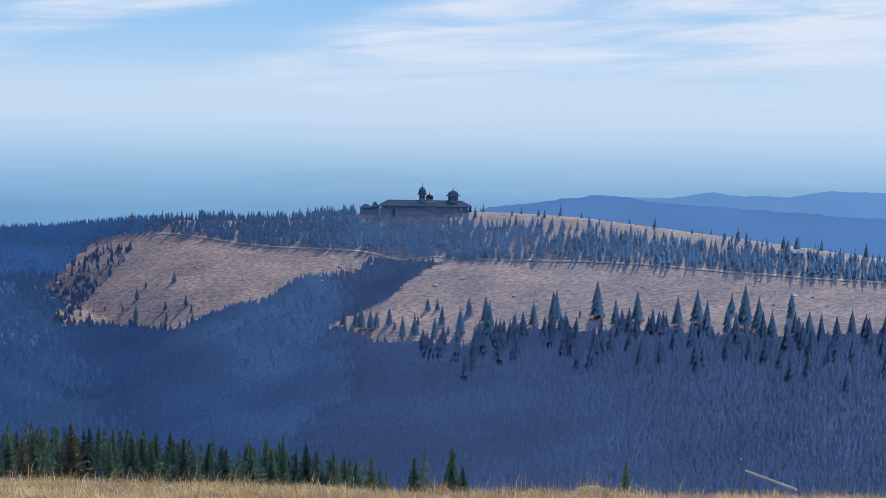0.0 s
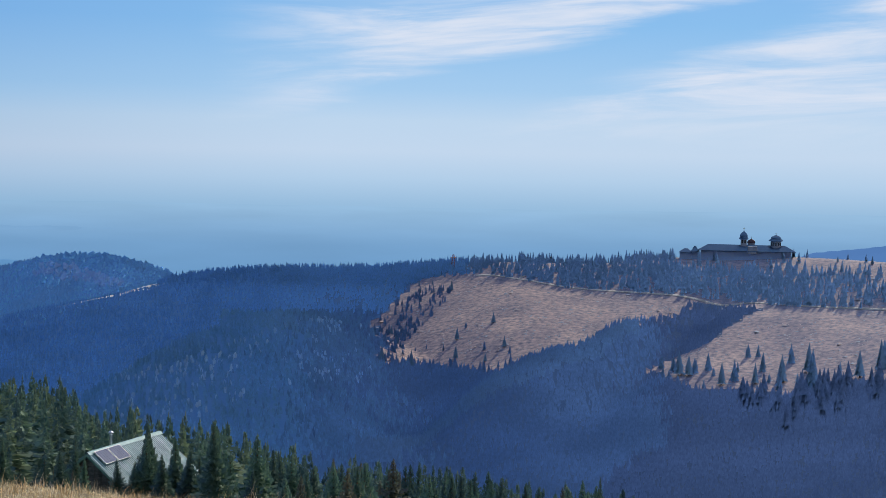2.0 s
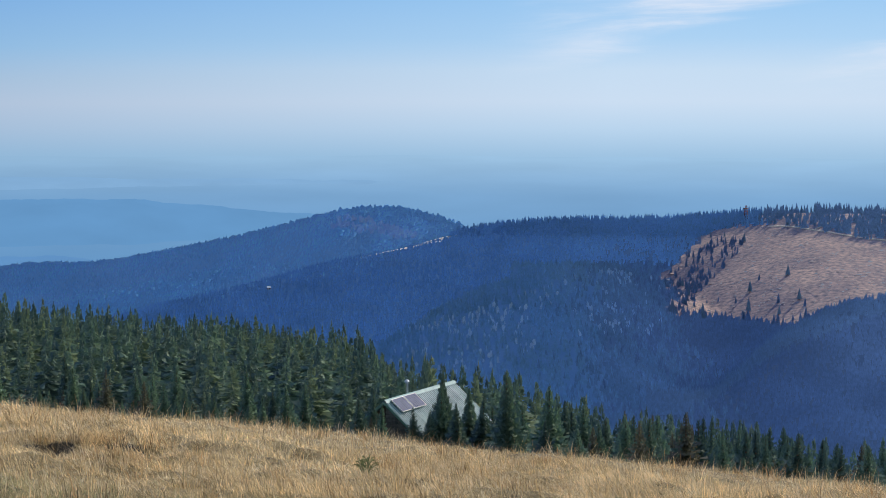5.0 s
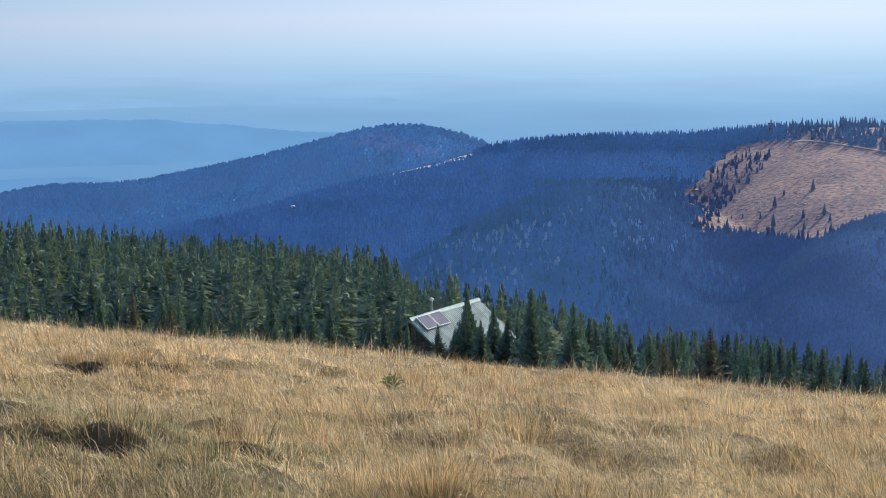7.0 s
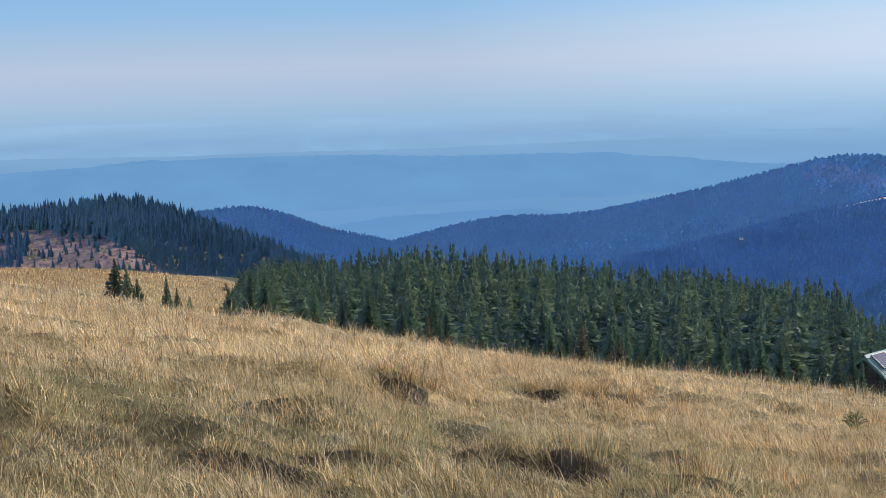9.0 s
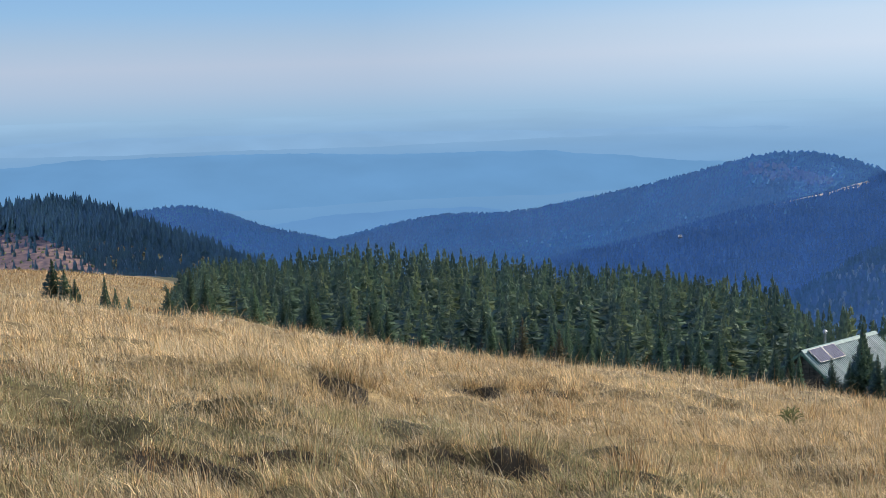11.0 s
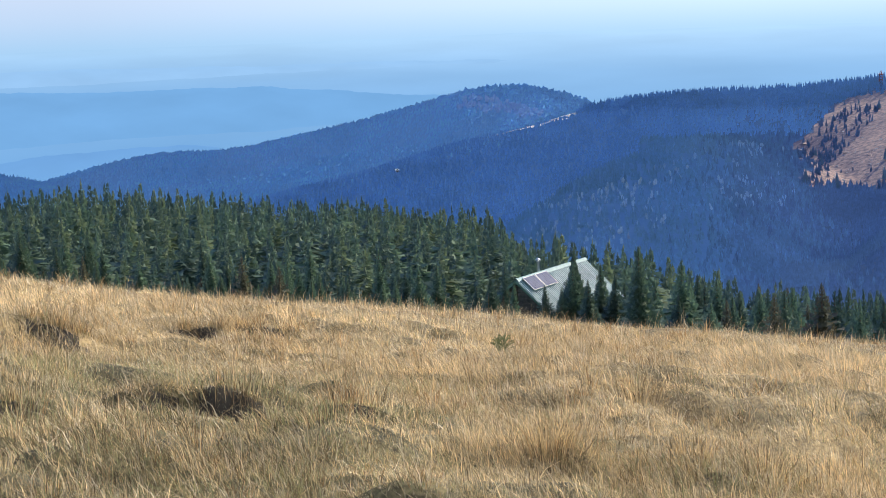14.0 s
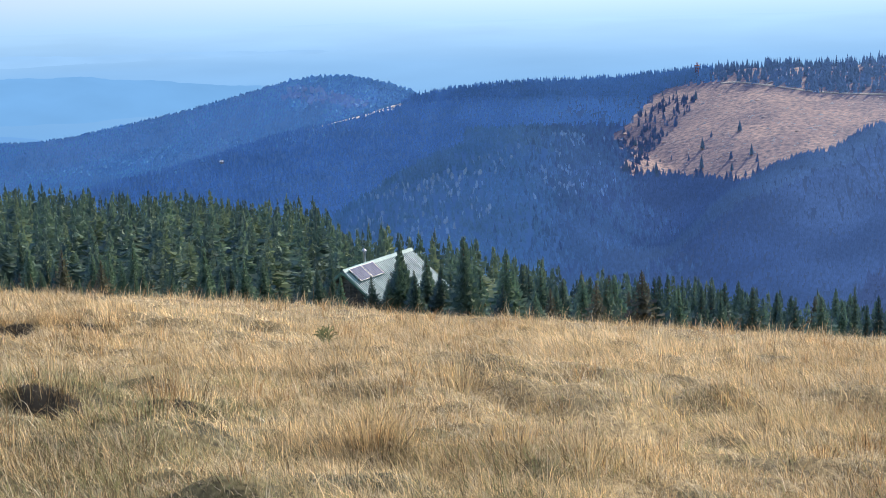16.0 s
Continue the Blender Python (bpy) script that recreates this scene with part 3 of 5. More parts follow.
        rows.append(np.stack([px, py, EYE - way * np.tan(np.radians(dip)) - drop], -1))
    verts = np.stack(rows, 1).reshape(-1, 3)
    n = len(rows)
    i, j = np.meshgrid(np.arange(len(b) - 1), np.arange(n - 1), indexing="ij")
    quads = np.stack([i * n + j, i * n + j + 1, (i + 1) * n + j + 1, (i + 1) * n + j], -1).reshape(-1, 4)[:, ::-1]
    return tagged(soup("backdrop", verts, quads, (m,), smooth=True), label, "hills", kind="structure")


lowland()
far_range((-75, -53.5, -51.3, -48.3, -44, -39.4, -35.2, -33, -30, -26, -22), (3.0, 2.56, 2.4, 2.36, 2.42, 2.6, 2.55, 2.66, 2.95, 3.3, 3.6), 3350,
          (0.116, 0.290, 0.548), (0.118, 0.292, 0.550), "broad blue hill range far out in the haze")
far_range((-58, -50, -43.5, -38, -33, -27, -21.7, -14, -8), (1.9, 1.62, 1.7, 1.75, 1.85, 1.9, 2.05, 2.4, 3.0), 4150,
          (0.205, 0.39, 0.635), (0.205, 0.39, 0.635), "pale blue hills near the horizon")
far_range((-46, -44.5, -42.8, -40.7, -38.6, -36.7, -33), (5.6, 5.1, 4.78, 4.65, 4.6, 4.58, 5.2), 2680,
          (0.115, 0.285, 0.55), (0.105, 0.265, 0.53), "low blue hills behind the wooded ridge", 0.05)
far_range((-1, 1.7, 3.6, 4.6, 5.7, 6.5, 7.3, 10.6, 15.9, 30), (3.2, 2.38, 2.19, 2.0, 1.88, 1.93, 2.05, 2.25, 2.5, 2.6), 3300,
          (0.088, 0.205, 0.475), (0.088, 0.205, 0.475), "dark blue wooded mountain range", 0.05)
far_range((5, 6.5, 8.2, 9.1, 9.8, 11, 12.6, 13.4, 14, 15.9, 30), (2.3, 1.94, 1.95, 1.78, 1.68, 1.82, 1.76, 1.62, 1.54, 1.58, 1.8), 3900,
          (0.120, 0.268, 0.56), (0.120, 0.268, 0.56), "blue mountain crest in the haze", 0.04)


# ---- forests ----
rng = np.random.default_rng(7)
BINS = np.arange(-64, 24.01, 0.5)
STEPS = np.concatenate([np.arange(5, 60, 1.0), np.arange(60, 300, 4.0), np.arange(300, 2150, 10.0)])
SKYLINE = np.maximum.accumulate(-np.tan(np.radians(dip_of(*np.meshgrid(BINS, STEPS, indexing="ij")))), axis=1)


def in_sight(b, d, top):
    """Whether a tree's top clears the land in front of it."""
    i = np.clip(((b + 64) / 0.5 + 0.5).astype(int), 0, len(BINS) - 1)
    j = np.clip(np.searchsorted(STEPS, d * 0.97) - 1, 0, len(STEPS) - 1)
    return (top - EYE) / d >= SKYLINE[i, j] - 0.002


def on_land(b, dip, lo, hi):
    """The distance at which the land along the bearing b shows under that dip."""
    d = np.arange(lo, hi, 0.5)
    p = dip_of(np.full(d.shape, b), d)
    hit = np.nonzero(p <= dip)[0]
    return float(d[hit[0]]) if len(hit) else float(hi)


def scatter(lo, hi, near, far, per_tree):
    """Random places in a sector, one to so many square metres."""
    n = int(radians(hi - lo) * (far * far - near * near) / 2 / per_tree)
    return rng.uniform(lo, hi, n), np.sqrt(rng.uniform(near * near, far * far, n))


def star_tree(sides=6, tiers=3, overlap=0.52, notch=0.72):
    """A spruce seen from afar: ragged tiers narrowing to a tip, for height and radius 1."""
    verts, tris = [], []
    for k in range(tiers):
        low = 0.05 + 0.80 * k / tiers
        tip = min(1.0, low + overlap) if k < tiers - 1 else 1.0
        r = (1 - k / tiers) ** 0.85
        start = len(verts)
        for s in range(sides):
            a = 2 * math.pi * (s + 0.5 * k) / sides
            q = r * (1.0 if s % 2 == 0 else notch)
            verts.append((q * math.cos(a), q * math.sin(a), low + (0.0 if s % 2 == 0 else 0.05)))
        verts.append((0, 0, tip))
        tris += [(start + s, start + (s + 1) % sides, start + sides) for s in range(sides)]
    return np.array(verts), np.array(tris)


def leafy_tree():
    """A broadleaf crown seen from afar: an uneven dome of leaves, for height and radius 1."""
    r = np.random.default_rng(12)
    verts, tris = [], []
    rings = ((0.22, 1.0), (0.62, 0.86), (0.88, 0.5))
    for z, q in rings:
        for s in range(7):
            a = 2 * math.pi * (s + 0.5 * (z > 0.5)) / 7
            g = q * r.uniform(0.78, 1.15)
            verts.append((g * math.cos(a), g * math.sin(a), z + r.uniform(-0.07, 0.07)))
    verts.append((0.05, 0.02, 1.0))
    for k in range(2):
        for s in range(7):
            i, j = 7 * k + s, 7 * k + (s + 1) % 7
            tris += [(i, j, i + 7), (j, j + 7, i + 7)]
    tris += [(14 + s, 14 + (s + 1) % 7, 21) for s in range(7)]
    return np.array(verts), np.array(tris)


def grove(name, template, b, d, tall, wide, mats, index, label, category, jitter=0.10, sunk=0.0):
    """Many trees of one template, joined into one object."""
    tv, tt = template
    n = len(b)
    x, y = polar(b, d)
    z = height(b, d) - 0.3 - sunk * tall
    turn = rng.uniform(0, 2 * math.pi, n)
    c, s = np.cos(turn)[:, None], np.sin(turn)[:, None]
    spread = wide[:, None] * (1 + jitter * 2 * rng.uniform(-1, 1, (n, len(tv))))
    vx, vy = tv[:, 0] * spread, tv[:, 1] * spread
    vz = tv[:, 2] * tall[:, None] * (1 + 0.5 * jitter * rng.uniform(-1, 1, (n, len(tv))))
    verts = np.stack([x[:, None] + vx * c - vy * s, y[:, None] + vx * s + vy * c, z[:, None] + vz], -1).reshape(-1, 3)
    tris = (tt[None] + (np.arange(n) * len(tv))[:, None, None]).reshape(-1, 3)
    ob = soup(name, verts, tris, mats, np.repeat(index, len(tt)))
    # the slope on which each tree stands
    step = 20.0
    east = (height(b + np.degrees(step / d), d) - height(b - np.degrees(step / d), d)) / (2 * step)
    out = (height(b, d + step) - height(b, d - step)) / (2 * step)
    a = np.radians(b)
    slope = np.stack([-1.5 * (east * np.cos(a) + out * np.sin(a)), -1.5 * (out * np.cos(a) - east * np.sin(a)), np.ones(n)], -1)
    slope /= np.linalg.norm(slope, axis=1, keepdims=True)
    ob.data.attributes.new("slope", "FLOAT_VECTOR", "POINT").data.foreach_set("vector", np.repeat(slope, len(tv), axis=0).astype(np.float32).ravel())
    return tagged(ob, label, category, kind="stuff")


def spruce_arrays(whorls, per, segments, seed):
    """Crown of a spruce for height 1 and radius 1: whorls of drooping boughs with side twigs."""
    r = np.random.default_rng(seed)
    verts, tris = [], []
    for k in range(whorls):
        f = (k + 0.3 * r.uniform(-1, 1)) / whorls
        z0 = 0.04 + 0.94 * f
        reach = (1 - f) ** 1.25 * (0.86 + 0.14 * math.cos(k * 2.1)) + 0.03
        count = max(3, round(per * (1 - 0.45 * f)))
        for q in range(count):
            a = 2 * math.pi * (q + r.uniform(-0.35, 0.35)) / count + k * 1.3
            ca, sa = math.cos(a), math.sin(a)
            length = reach * r.uniform(0.72, 1.12)
            sag = r.uniform(0.030, 0.065) * (1 - 0.5 * f)
            axis = []
            for s in range(segments + 1):
                u = s / segments
                axis.append((u * length, z0 + 0.016 - sag * math.sin(u * 2.2) * 1.1 + 0.035 * u * u * f))
            for s in range(segments):
                (x0, h0), (x1, h1) = axis[s], axis[s + 1]
                half = length * 0.30 * (1 - 0.55 * s / segments) * r.uniform(0.8, 1.2)
                for side in (-1, 1):
                    start = len(verts)
                    back = 0.5 * (x0 + x1) + 0.28 * length / segments
                    for px, py, pz in ((x0, 0, h0), (x1, 0, h1), (back, side * half, 0.5 * (h0 + h1) - 0.030 * r.uniform(0.3, 1.5))):
                        verts.append((px * ca - py * sa, px * sa + py * ca, pz))
                    tris.append((start, start + 1, start + 2))
                if s < segments - 1 or segments == 1:
                    start = len(verts)
                    for px, py, pz in ((x0, 0, h0), (x1, 0, h1), (0.5 * (x0 + x1), 0, min(h0, h1) - r.uniform(0.02, 0.05) * (1 - 0.6 * f))):
                        verts.append((px * ca - py * sa, px * sa + py * ca, pz))
                    tris.append((start, start + 1, start + 2))
    # leading shoot
    start = len(verts)
    verts += [(0.03, 0, 0.93), (-0.02, 0.025, 0.93), (-0.02, -0.025, 0.93), (0, 0, 1.0)]
    tris += [(start, start + 1, start + 3), (start + 1, start + 2, start + 3), (start + 2, start, start + 3)]
    return np.array(verts), np.array(tris)


def far_forest():
    b, d = scatter(-60, 21, 430, 1500, 9)
    b2, d2 = scatter(-60, 0, 1500, 2080, 16)
    b3, d3 = scatter(-60, -42, 265, 620, 4.5)
    b4, d4 = scatter(-9, 17, 880, 1160, 20)
    b5, d5 = scatter(-16, 18, 560, 960, 10)
    p4 = dip_of(b4, d4)
    open_wood = inside(b4, p4, CROWN)
    b, d = np.concatenate([b, b2, b3, b4[open_wood], b5]), np.concatenate([d, d2, d3, d4[open_wood], d5])
    z = height(b, d)
    p = dip_of(b, d, z)
    x, y = polar(b, d)
    clumps = rough(x, y, 60, 51)
    n = len(b)
    keep = np.ones(n, bool)
    pasture = np.isin(cover(b, d, z), (1, 10))
    keep[pasture] = False
    # the crown of the ridge carries an open wood, thinner towards the south and along the crest
    crown = inside(b, p, CROWN) & (d > 800)
    share = np.interp(b, (-11, -6, -3.5, -1, 4, 9, 16, 22), (0.2, 0.32, 0.48, 0.5, 0.30, 0.24, 0.18, 0.12))
    share = share * np.clip((p - np.interp(b, (-11, -3, 1, 4.5, 9.6, 16, 24), (2.9, 2.95, 2.95, 2.95, 3.45, 4.1, 4.9))) / 0.35, 0.04, 1)
    share = np.where((b < -3.3), np.maximum(share, 0.35), share)
    keep[crown & (rng.uniform(0, 1, n) < share + 0.35 * share * clumps)] = True
    north = inside(b, p, NORTH_CUT)
    keep[north & (d > 420) & (rng.uniform(0, 1, n) < 0.10)] = True
    keep &= z > FLOOR + 3
    tall = rng.uniform(5.5, 10.5, n) * np.interp(d, (430, 800, 1000, 1500, 2000), (0.62, 0.9, 1.0, 0.72, 0.72))
    tall[crown] = rng.uniform(4.5, 10, crown.sum())
    tall[(d < 760) & (b < -42)] = rng.uniform(5, 9.5, ((d < 760) & (b < -42)).sum())
    strip = (b > -1) & (p > 6.3) & (d > 600)
    tall[strip] *= np.where(rng.uniform(0, 1, strip.sum()) < np.interp(p[strip], (6.3, 8, 9), (0.10, 0.04, 0.0)), 1.9, 1)
    edge_b = (b > -4) & (p > 6.05) & (d > 600) & pasture & (rng.uniform(0, 1, n) < np.interp(p, (6.05, 6.6, 7.2), (0.0014, 0.016, 0.05)))
    edge_a = (b < -6) & (p > 4.2) & (d > 600) & pasture & (rng.uniform(0, 1, n) < np.interp(p, (4.2, 6.0, 6.7, 7.2), (0.0003, 0.0008, 0.012, 0.12)) + 0.10 * (b < -13.2) + 0.02 * (b < -12))
    copse = inside(b, p, COPSE) & (d > 700) & (rng.uniform(0, 1, n) < 0.45)
    keep |= ((edge_a | edge_b) & (b > -16)) | copse
    tall[edge_b] *= rng.uniform(0.6, 1.55, edge_b.sum())
    tall[edge_a] *= rng.uniform(0.45, 0.95, edge_a.sum())
    tall[copse] *= 0.62
    low = inside(b, p, ((-55, 5.2), (-50, 5.3), (-46.5, 6.1), (-46, 7.2), (-55, 7.2)))
    tall[low] = rng.uniform(2.6, 5.2, low.sum())
    tall[(d < 430) & (b < -42)] *= 0.85
    seen = in_sight(b, d, z + tall + 2)
    keep &= seen | (rng.uniform(0, 1, n) < 0.04)
    # beeches: along the crests of the spurs, on the top of the dome and below the northern hill
    luck = rng.uniform(0, 1, n)
    line = np.interp(b, (-24.7, -22.6, -21.3, -19.6, -16.9), (7.2, 7.13, 6.85, 6.28, 5.41))
    leaf = (b < -15.5) & (b > -27) & (d < 1010) & (np.abs(p - line - 0.1) < 0.22) & (luck < 0.12 + 0.40 * (clumps > 0.1))
    leaf |= (b < -14) & (b > -30) & (d < 1010) & (p > line) & (p < line + 2.2) & (luck < 0.012 + 0.20 * (clumps > 0.35))
    leaf |= (d > 1300) & (b < -27) & (b > -36) & (np.abs(p - np.interp(b, (-34.1, -32.9, -29.6), (6.05, 5.75, 5.25))) < 0.2) & (luck < 0.30)
    patch = inside(b + 0.3 * clumps, p + 0.15 * clumps, ((-26.9, 3.3), (-25.4, 3.3), (-23.6, 3.95), (-23.9, 4.2), (-25.6, 3.9), (-26.6, 3.8)))
    grove_top = (d > 1450) & (b < -21) & (b > -26.5) & (p < 4.3)
    leaf |= (d > 1450) & ((patch & (luck < 0.5)) | (grove_top & (luck < 0.25)))
    leaf |= (d > 1100) & (d < 1350) & (b < -24) & (b > -34) & (np.abs(p - curve(b, (-34, -29, -25), (6.8, 5.7, 4.7))) < 0.30) & (luck < 0.07)
    leaf |= (d < 760) & (d > 440) & (b < -44) & (b > -49.5) & (luck < 0.03)
    wood = keep & ~leaf
    rib = np.abs(d - 8 - np.interp(b, RIBS[0][0], RIBS[0][1])) < 22 + 9 * clumps
    # sort: strength of painted haze, by distance and bearing towards the sun
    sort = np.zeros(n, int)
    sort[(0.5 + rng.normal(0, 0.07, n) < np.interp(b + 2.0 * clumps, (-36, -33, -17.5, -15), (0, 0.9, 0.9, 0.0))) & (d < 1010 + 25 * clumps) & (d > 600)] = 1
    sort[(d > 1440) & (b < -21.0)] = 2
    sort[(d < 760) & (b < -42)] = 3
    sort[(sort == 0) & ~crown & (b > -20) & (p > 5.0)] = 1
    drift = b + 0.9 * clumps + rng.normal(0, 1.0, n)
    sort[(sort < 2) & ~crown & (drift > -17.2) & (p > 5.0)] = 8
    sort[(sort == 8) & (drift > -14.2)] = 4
    # band along the rib painted lighter, as its lit side
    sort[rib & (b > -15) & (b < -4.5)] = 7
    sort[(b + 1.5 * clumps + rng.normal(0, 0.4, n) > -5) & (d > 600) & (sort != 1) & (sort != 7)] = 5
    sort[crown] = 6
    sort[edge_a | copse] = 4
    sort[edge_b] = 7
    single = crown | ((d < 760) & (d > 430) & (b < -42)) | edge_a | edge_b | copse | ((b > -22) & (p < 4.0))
    woods = (M["far_wood"], M["mixed_wood"], M["thick_haze_wood"], M["north_wood"], M["thin_haze_wood"], M["sunward_wood"], M["crown_wood"], M["lightened_wood"], M["slope_wood"])
    thick = star_tree(6, 1)
    feathery = edge_a | edge_b | ((tall > 13) & (b > -4))
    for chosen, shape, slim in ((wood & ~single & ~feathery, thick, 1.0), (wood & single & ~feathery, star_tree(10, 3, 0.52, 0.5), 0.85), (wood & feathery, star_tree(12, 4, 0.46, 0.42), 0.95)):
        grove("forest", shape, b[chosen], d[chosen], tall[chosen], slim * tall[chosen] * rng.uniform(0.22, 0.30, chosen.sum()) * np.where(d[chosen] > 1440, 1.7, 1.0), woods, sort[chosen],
              "dense haze-blue spruce forest covering the valley slopes" if shape is thick else "open spruce wood on the crown and the edges of the clearings", "forest", 0.12, 0.42 if shape is thick else 0.08)
    beech = keep & leaf
    kinds = np.where(patch[beech] & (d[beech] > 1400), 0, np.where(d[beech] > 1100, 2, 1))
    grove("broadleaf_wood", leafy_tree(), b[beech], d[beech], tall[beech] * np.where(d[beech] > 1400, 1.0, 0.46), tall[beech] * np.where(d[beech] > 1400, 0.34, 0.10), (M["far_leaf"], M["beech"], M["thick_haze_wood"]), kinds,
          "beeches turning yellow scattered among the spruces", "trees", 0.32, 0.22)
    # heather and bilberry tufts on the cleared slopes
    sb, sd = scatter(-15, 20, 820, 1150, 7)
    sz = height(sb, sd)
    ok = (cover(sb, sd, sz) == 1)
    sb, sd = sb[ok], sd[ok]
    t = rng.uniform(0.20, 0.62, len(sb)) * np.where(rng.uniform(0, 1, len(sb)) < 0.03, 1.8, 1)
    grove("heath_shrubs", star_tree(5, 1), sb, sd, t, t * rng.uniform(1.2, 2.8, len(sb)), (M["shrub"], M["heath"]), (rng.uniform(0, 1, len(sb)) < 0.6).astype(int),
          "low dark shrubs and stumps over the cleared pasture", "shrubs", 0.3)
    nb, nd = scatter(-58, -46, 470, 640, 8)
    nz = height(nb, nd)
    ok = (cover(nb, nd, nz) == 1)
    nb, nd = nb[ok], nd[ok]
    t = rng.uniform(0.3, 1.1, len(nb))
    grove("heath_shrubs", star_tree(5, 1), nb, nd, t, t * rng.uniform(0.6, 1.3, len(nb)), (M["young_shrub"], M["heath"]), (rng.uniform(0, 1, len(nb)) < 0.4).astype(int),
          "young green shrubs on the felled hillside", "shrubs", 0.3)


# far shrubs and heath take the painted haze as well
M["shrub"] = material("dark shrubs", (0.075, 0.060, 0.052), (0.11, 0.085, 0.072), 0.1, 0.8, island=0.2, haze_gloss=0.22)
M["young_shrub"] = material("young green shrubs", (0.070, 0.105, 0.050), (0.115, 0.145, 0.066), 0.1, 0.8, island=0.3)
M["heath"] = material("russet heath", (0.13, 0.078, 0.055), (0.20, 0.125, 0.080), 0.1, 0.9, island=0.25, haze_gloss=0.16)
far_forest()


# ---- spruces near by ----
def trunk_bm(sides=7):
    bm = bmesh.new()
    rings = []
    for z, r in ((-0.02, 0.085), (0.02, 0.065), (0.35, 0.045), (0.7, 0.024), (0.97, 0.006)):
        rings.append([bm.verts.new((r * math.cos(2 * math.pi * s / sides), r * math.sin(2 * math.pi * s / sides), z)) for s in range(sides)])
    for lo, hi in zip(rings, rings[1:]):
        for s in range(sides):
            bm.faces.new((lo[s], lo[(s + 1) % sides], hi[(s + 1) % sides], hi[s]))
    bm.faces.new(rings[-1])
    return bm


HUT_BEARING, HUT_WAY = -23.4, 99.5
# bearing, dip of the tree tops over the young wood
TOPS = ((-60, -48.6, -46.8, -43.4, -41.6, -39.7, -38.6, -35.6, -32.7, -30, -28.4, -25.6, -25.1, -24.7, -22.4, -19.3, -17.8, -16, -12.4, -8, -5.7, -4, -2.5, 0.5, 7, 20),
        (7.2, 7.0, 5.9, 5.8, 5.6, 5.52, 5.68, 6.13, 6.6, 6.62, 6.9, 7.1, 7.3, 8.2, 8.1, 8.85, 9.5, 9.95, 10.15, 10.75, 10.7, 11.25, 11.55, 11.15, 11.45, 11.8))


def near_wood():
    prototypes = []
    for k, (wh, per, dry) in enumerate(((36, 10, 0), (31, 11, 0), (38, 9, 0), (33, 10, 0), (32, 8, 1))):
        base = thing("spruce", "young green spruce in the dense stand below the brow" if not dry else "thin spruce with browned needles in the dense stand", "spruce tree",
                     group="spruces below the brow")
        part("trunk", trunk_bm(), M["bark"], base, "grey-brown scaly trunk")
        v, t = spruce_arrays(wh, per, 2, 100 + k)
        crown = soup("crown", v, t, (M["needles_dry"] if dry else M["needles"],))
        crown.parent = base
        prototypes.append(base)
    b, d = scatter(-48.5, -23.0, 66, 262, 4.5)
    b2, d2 = scatter(-25, 18, 60, 175, 6.0)
    b, d = np.concatenate([b, b2]), np.concatenate([d, d2])
    z = height(b, d)
    x, y = polar(b, d)
    hx, hy = polar(HUT_BEARING, HUT_WAY)
    n = len(b)
    limit = np.interp(b, *TOPS) + 0.55 * np.abs(lattice(b * 2.3, d * 0.03, 5)) - 0.06 + np.abs(rng.normal(0, 0.30, n))
    room = EYE - d * np.tan(np.radians(limit)) - z
    tall = np.minimum(room, rng.uniform(8, 17, n))
    side = np.clip((b + 27) / 6, 0, 1)
    grown = np.interp(d, (88, 105, 130, 170, 240), (2.2, 3.6, 6.4, 9.0, 12.0)) * (1 - side) + np.interp(d, (60, 80, 130), (3.0, 4.8, 10)) * side
    tall = np.minimum(tall, grown * rng.choice((0.5, 0.7, 0.9, 1.05, 1.3), n) * rng.uniform(0.85, 1.15, n))
    edge = np.interp(b, (-60, -48.3, -47, -44, -30, -22, -10, 20), (400, 112, 96, 88, 86, 72, 62, 58)) + 6 * lattice(b * 2, b * 0, 9)
    keep = (tall > 1.2) & (d > edge)
    keep &= ~((np.hypot(x - hx, y - hy) < 8.5) | ((b > -25.1) & (b < -20.3) & (d < HUT_WAY)))
    thin = np.interp(b, (-20, -9, -5, -2, 2, 18), (1, 0.9, 0.5, 0.12, 0.0, 0.0))
    keep &= rng.uniform(0, 1, n) < thin
    keep &= in_sight(b, d, z + tall + 0.3)
    b, d, tall = b[keep], d[keep], tall[keep]
    # keep them apart
    order = np.argsort(d)
    b, d, tall = b[order], d[order], tall[order]
    x, y = polar(b, d)
    loose = rng.uniform(0.5, 1.35, len(b))
    chosen = []
    cells = {}
    for k in range(len(b)):
        gap = (0.60 + 0.225 * tall[k]) * loose[k]
        c = (int(x[k] // 2.5), int(y[k] // 2.5))
        close = [m for i in (-1, 0, 1) for j in (-1, 0, 1) for m in cells.get((c[0] + i, c[1] + j), ())]
        if all((x[k] - x[m]) ** 2 + (y[k] - y[m]) ** 2 > gap * gap for m in close):
            chosen.append(k)
            cells.setdefault(c, []).append(k)
    b, d, tall = b[chosen], d[chosen], tall[chosen]
    first = np.zeros(len(b), bool)
    first[:NEAR_TREES] = True
    lists = [(b[k], d[k], tall[k], (0.46 + 0.25 * tall[k]) * (1.2 if b[k] > -22.5 else 1.0) * rng.uniform(0.75, 1.25)) for k in np.nonzero(first)[0]]
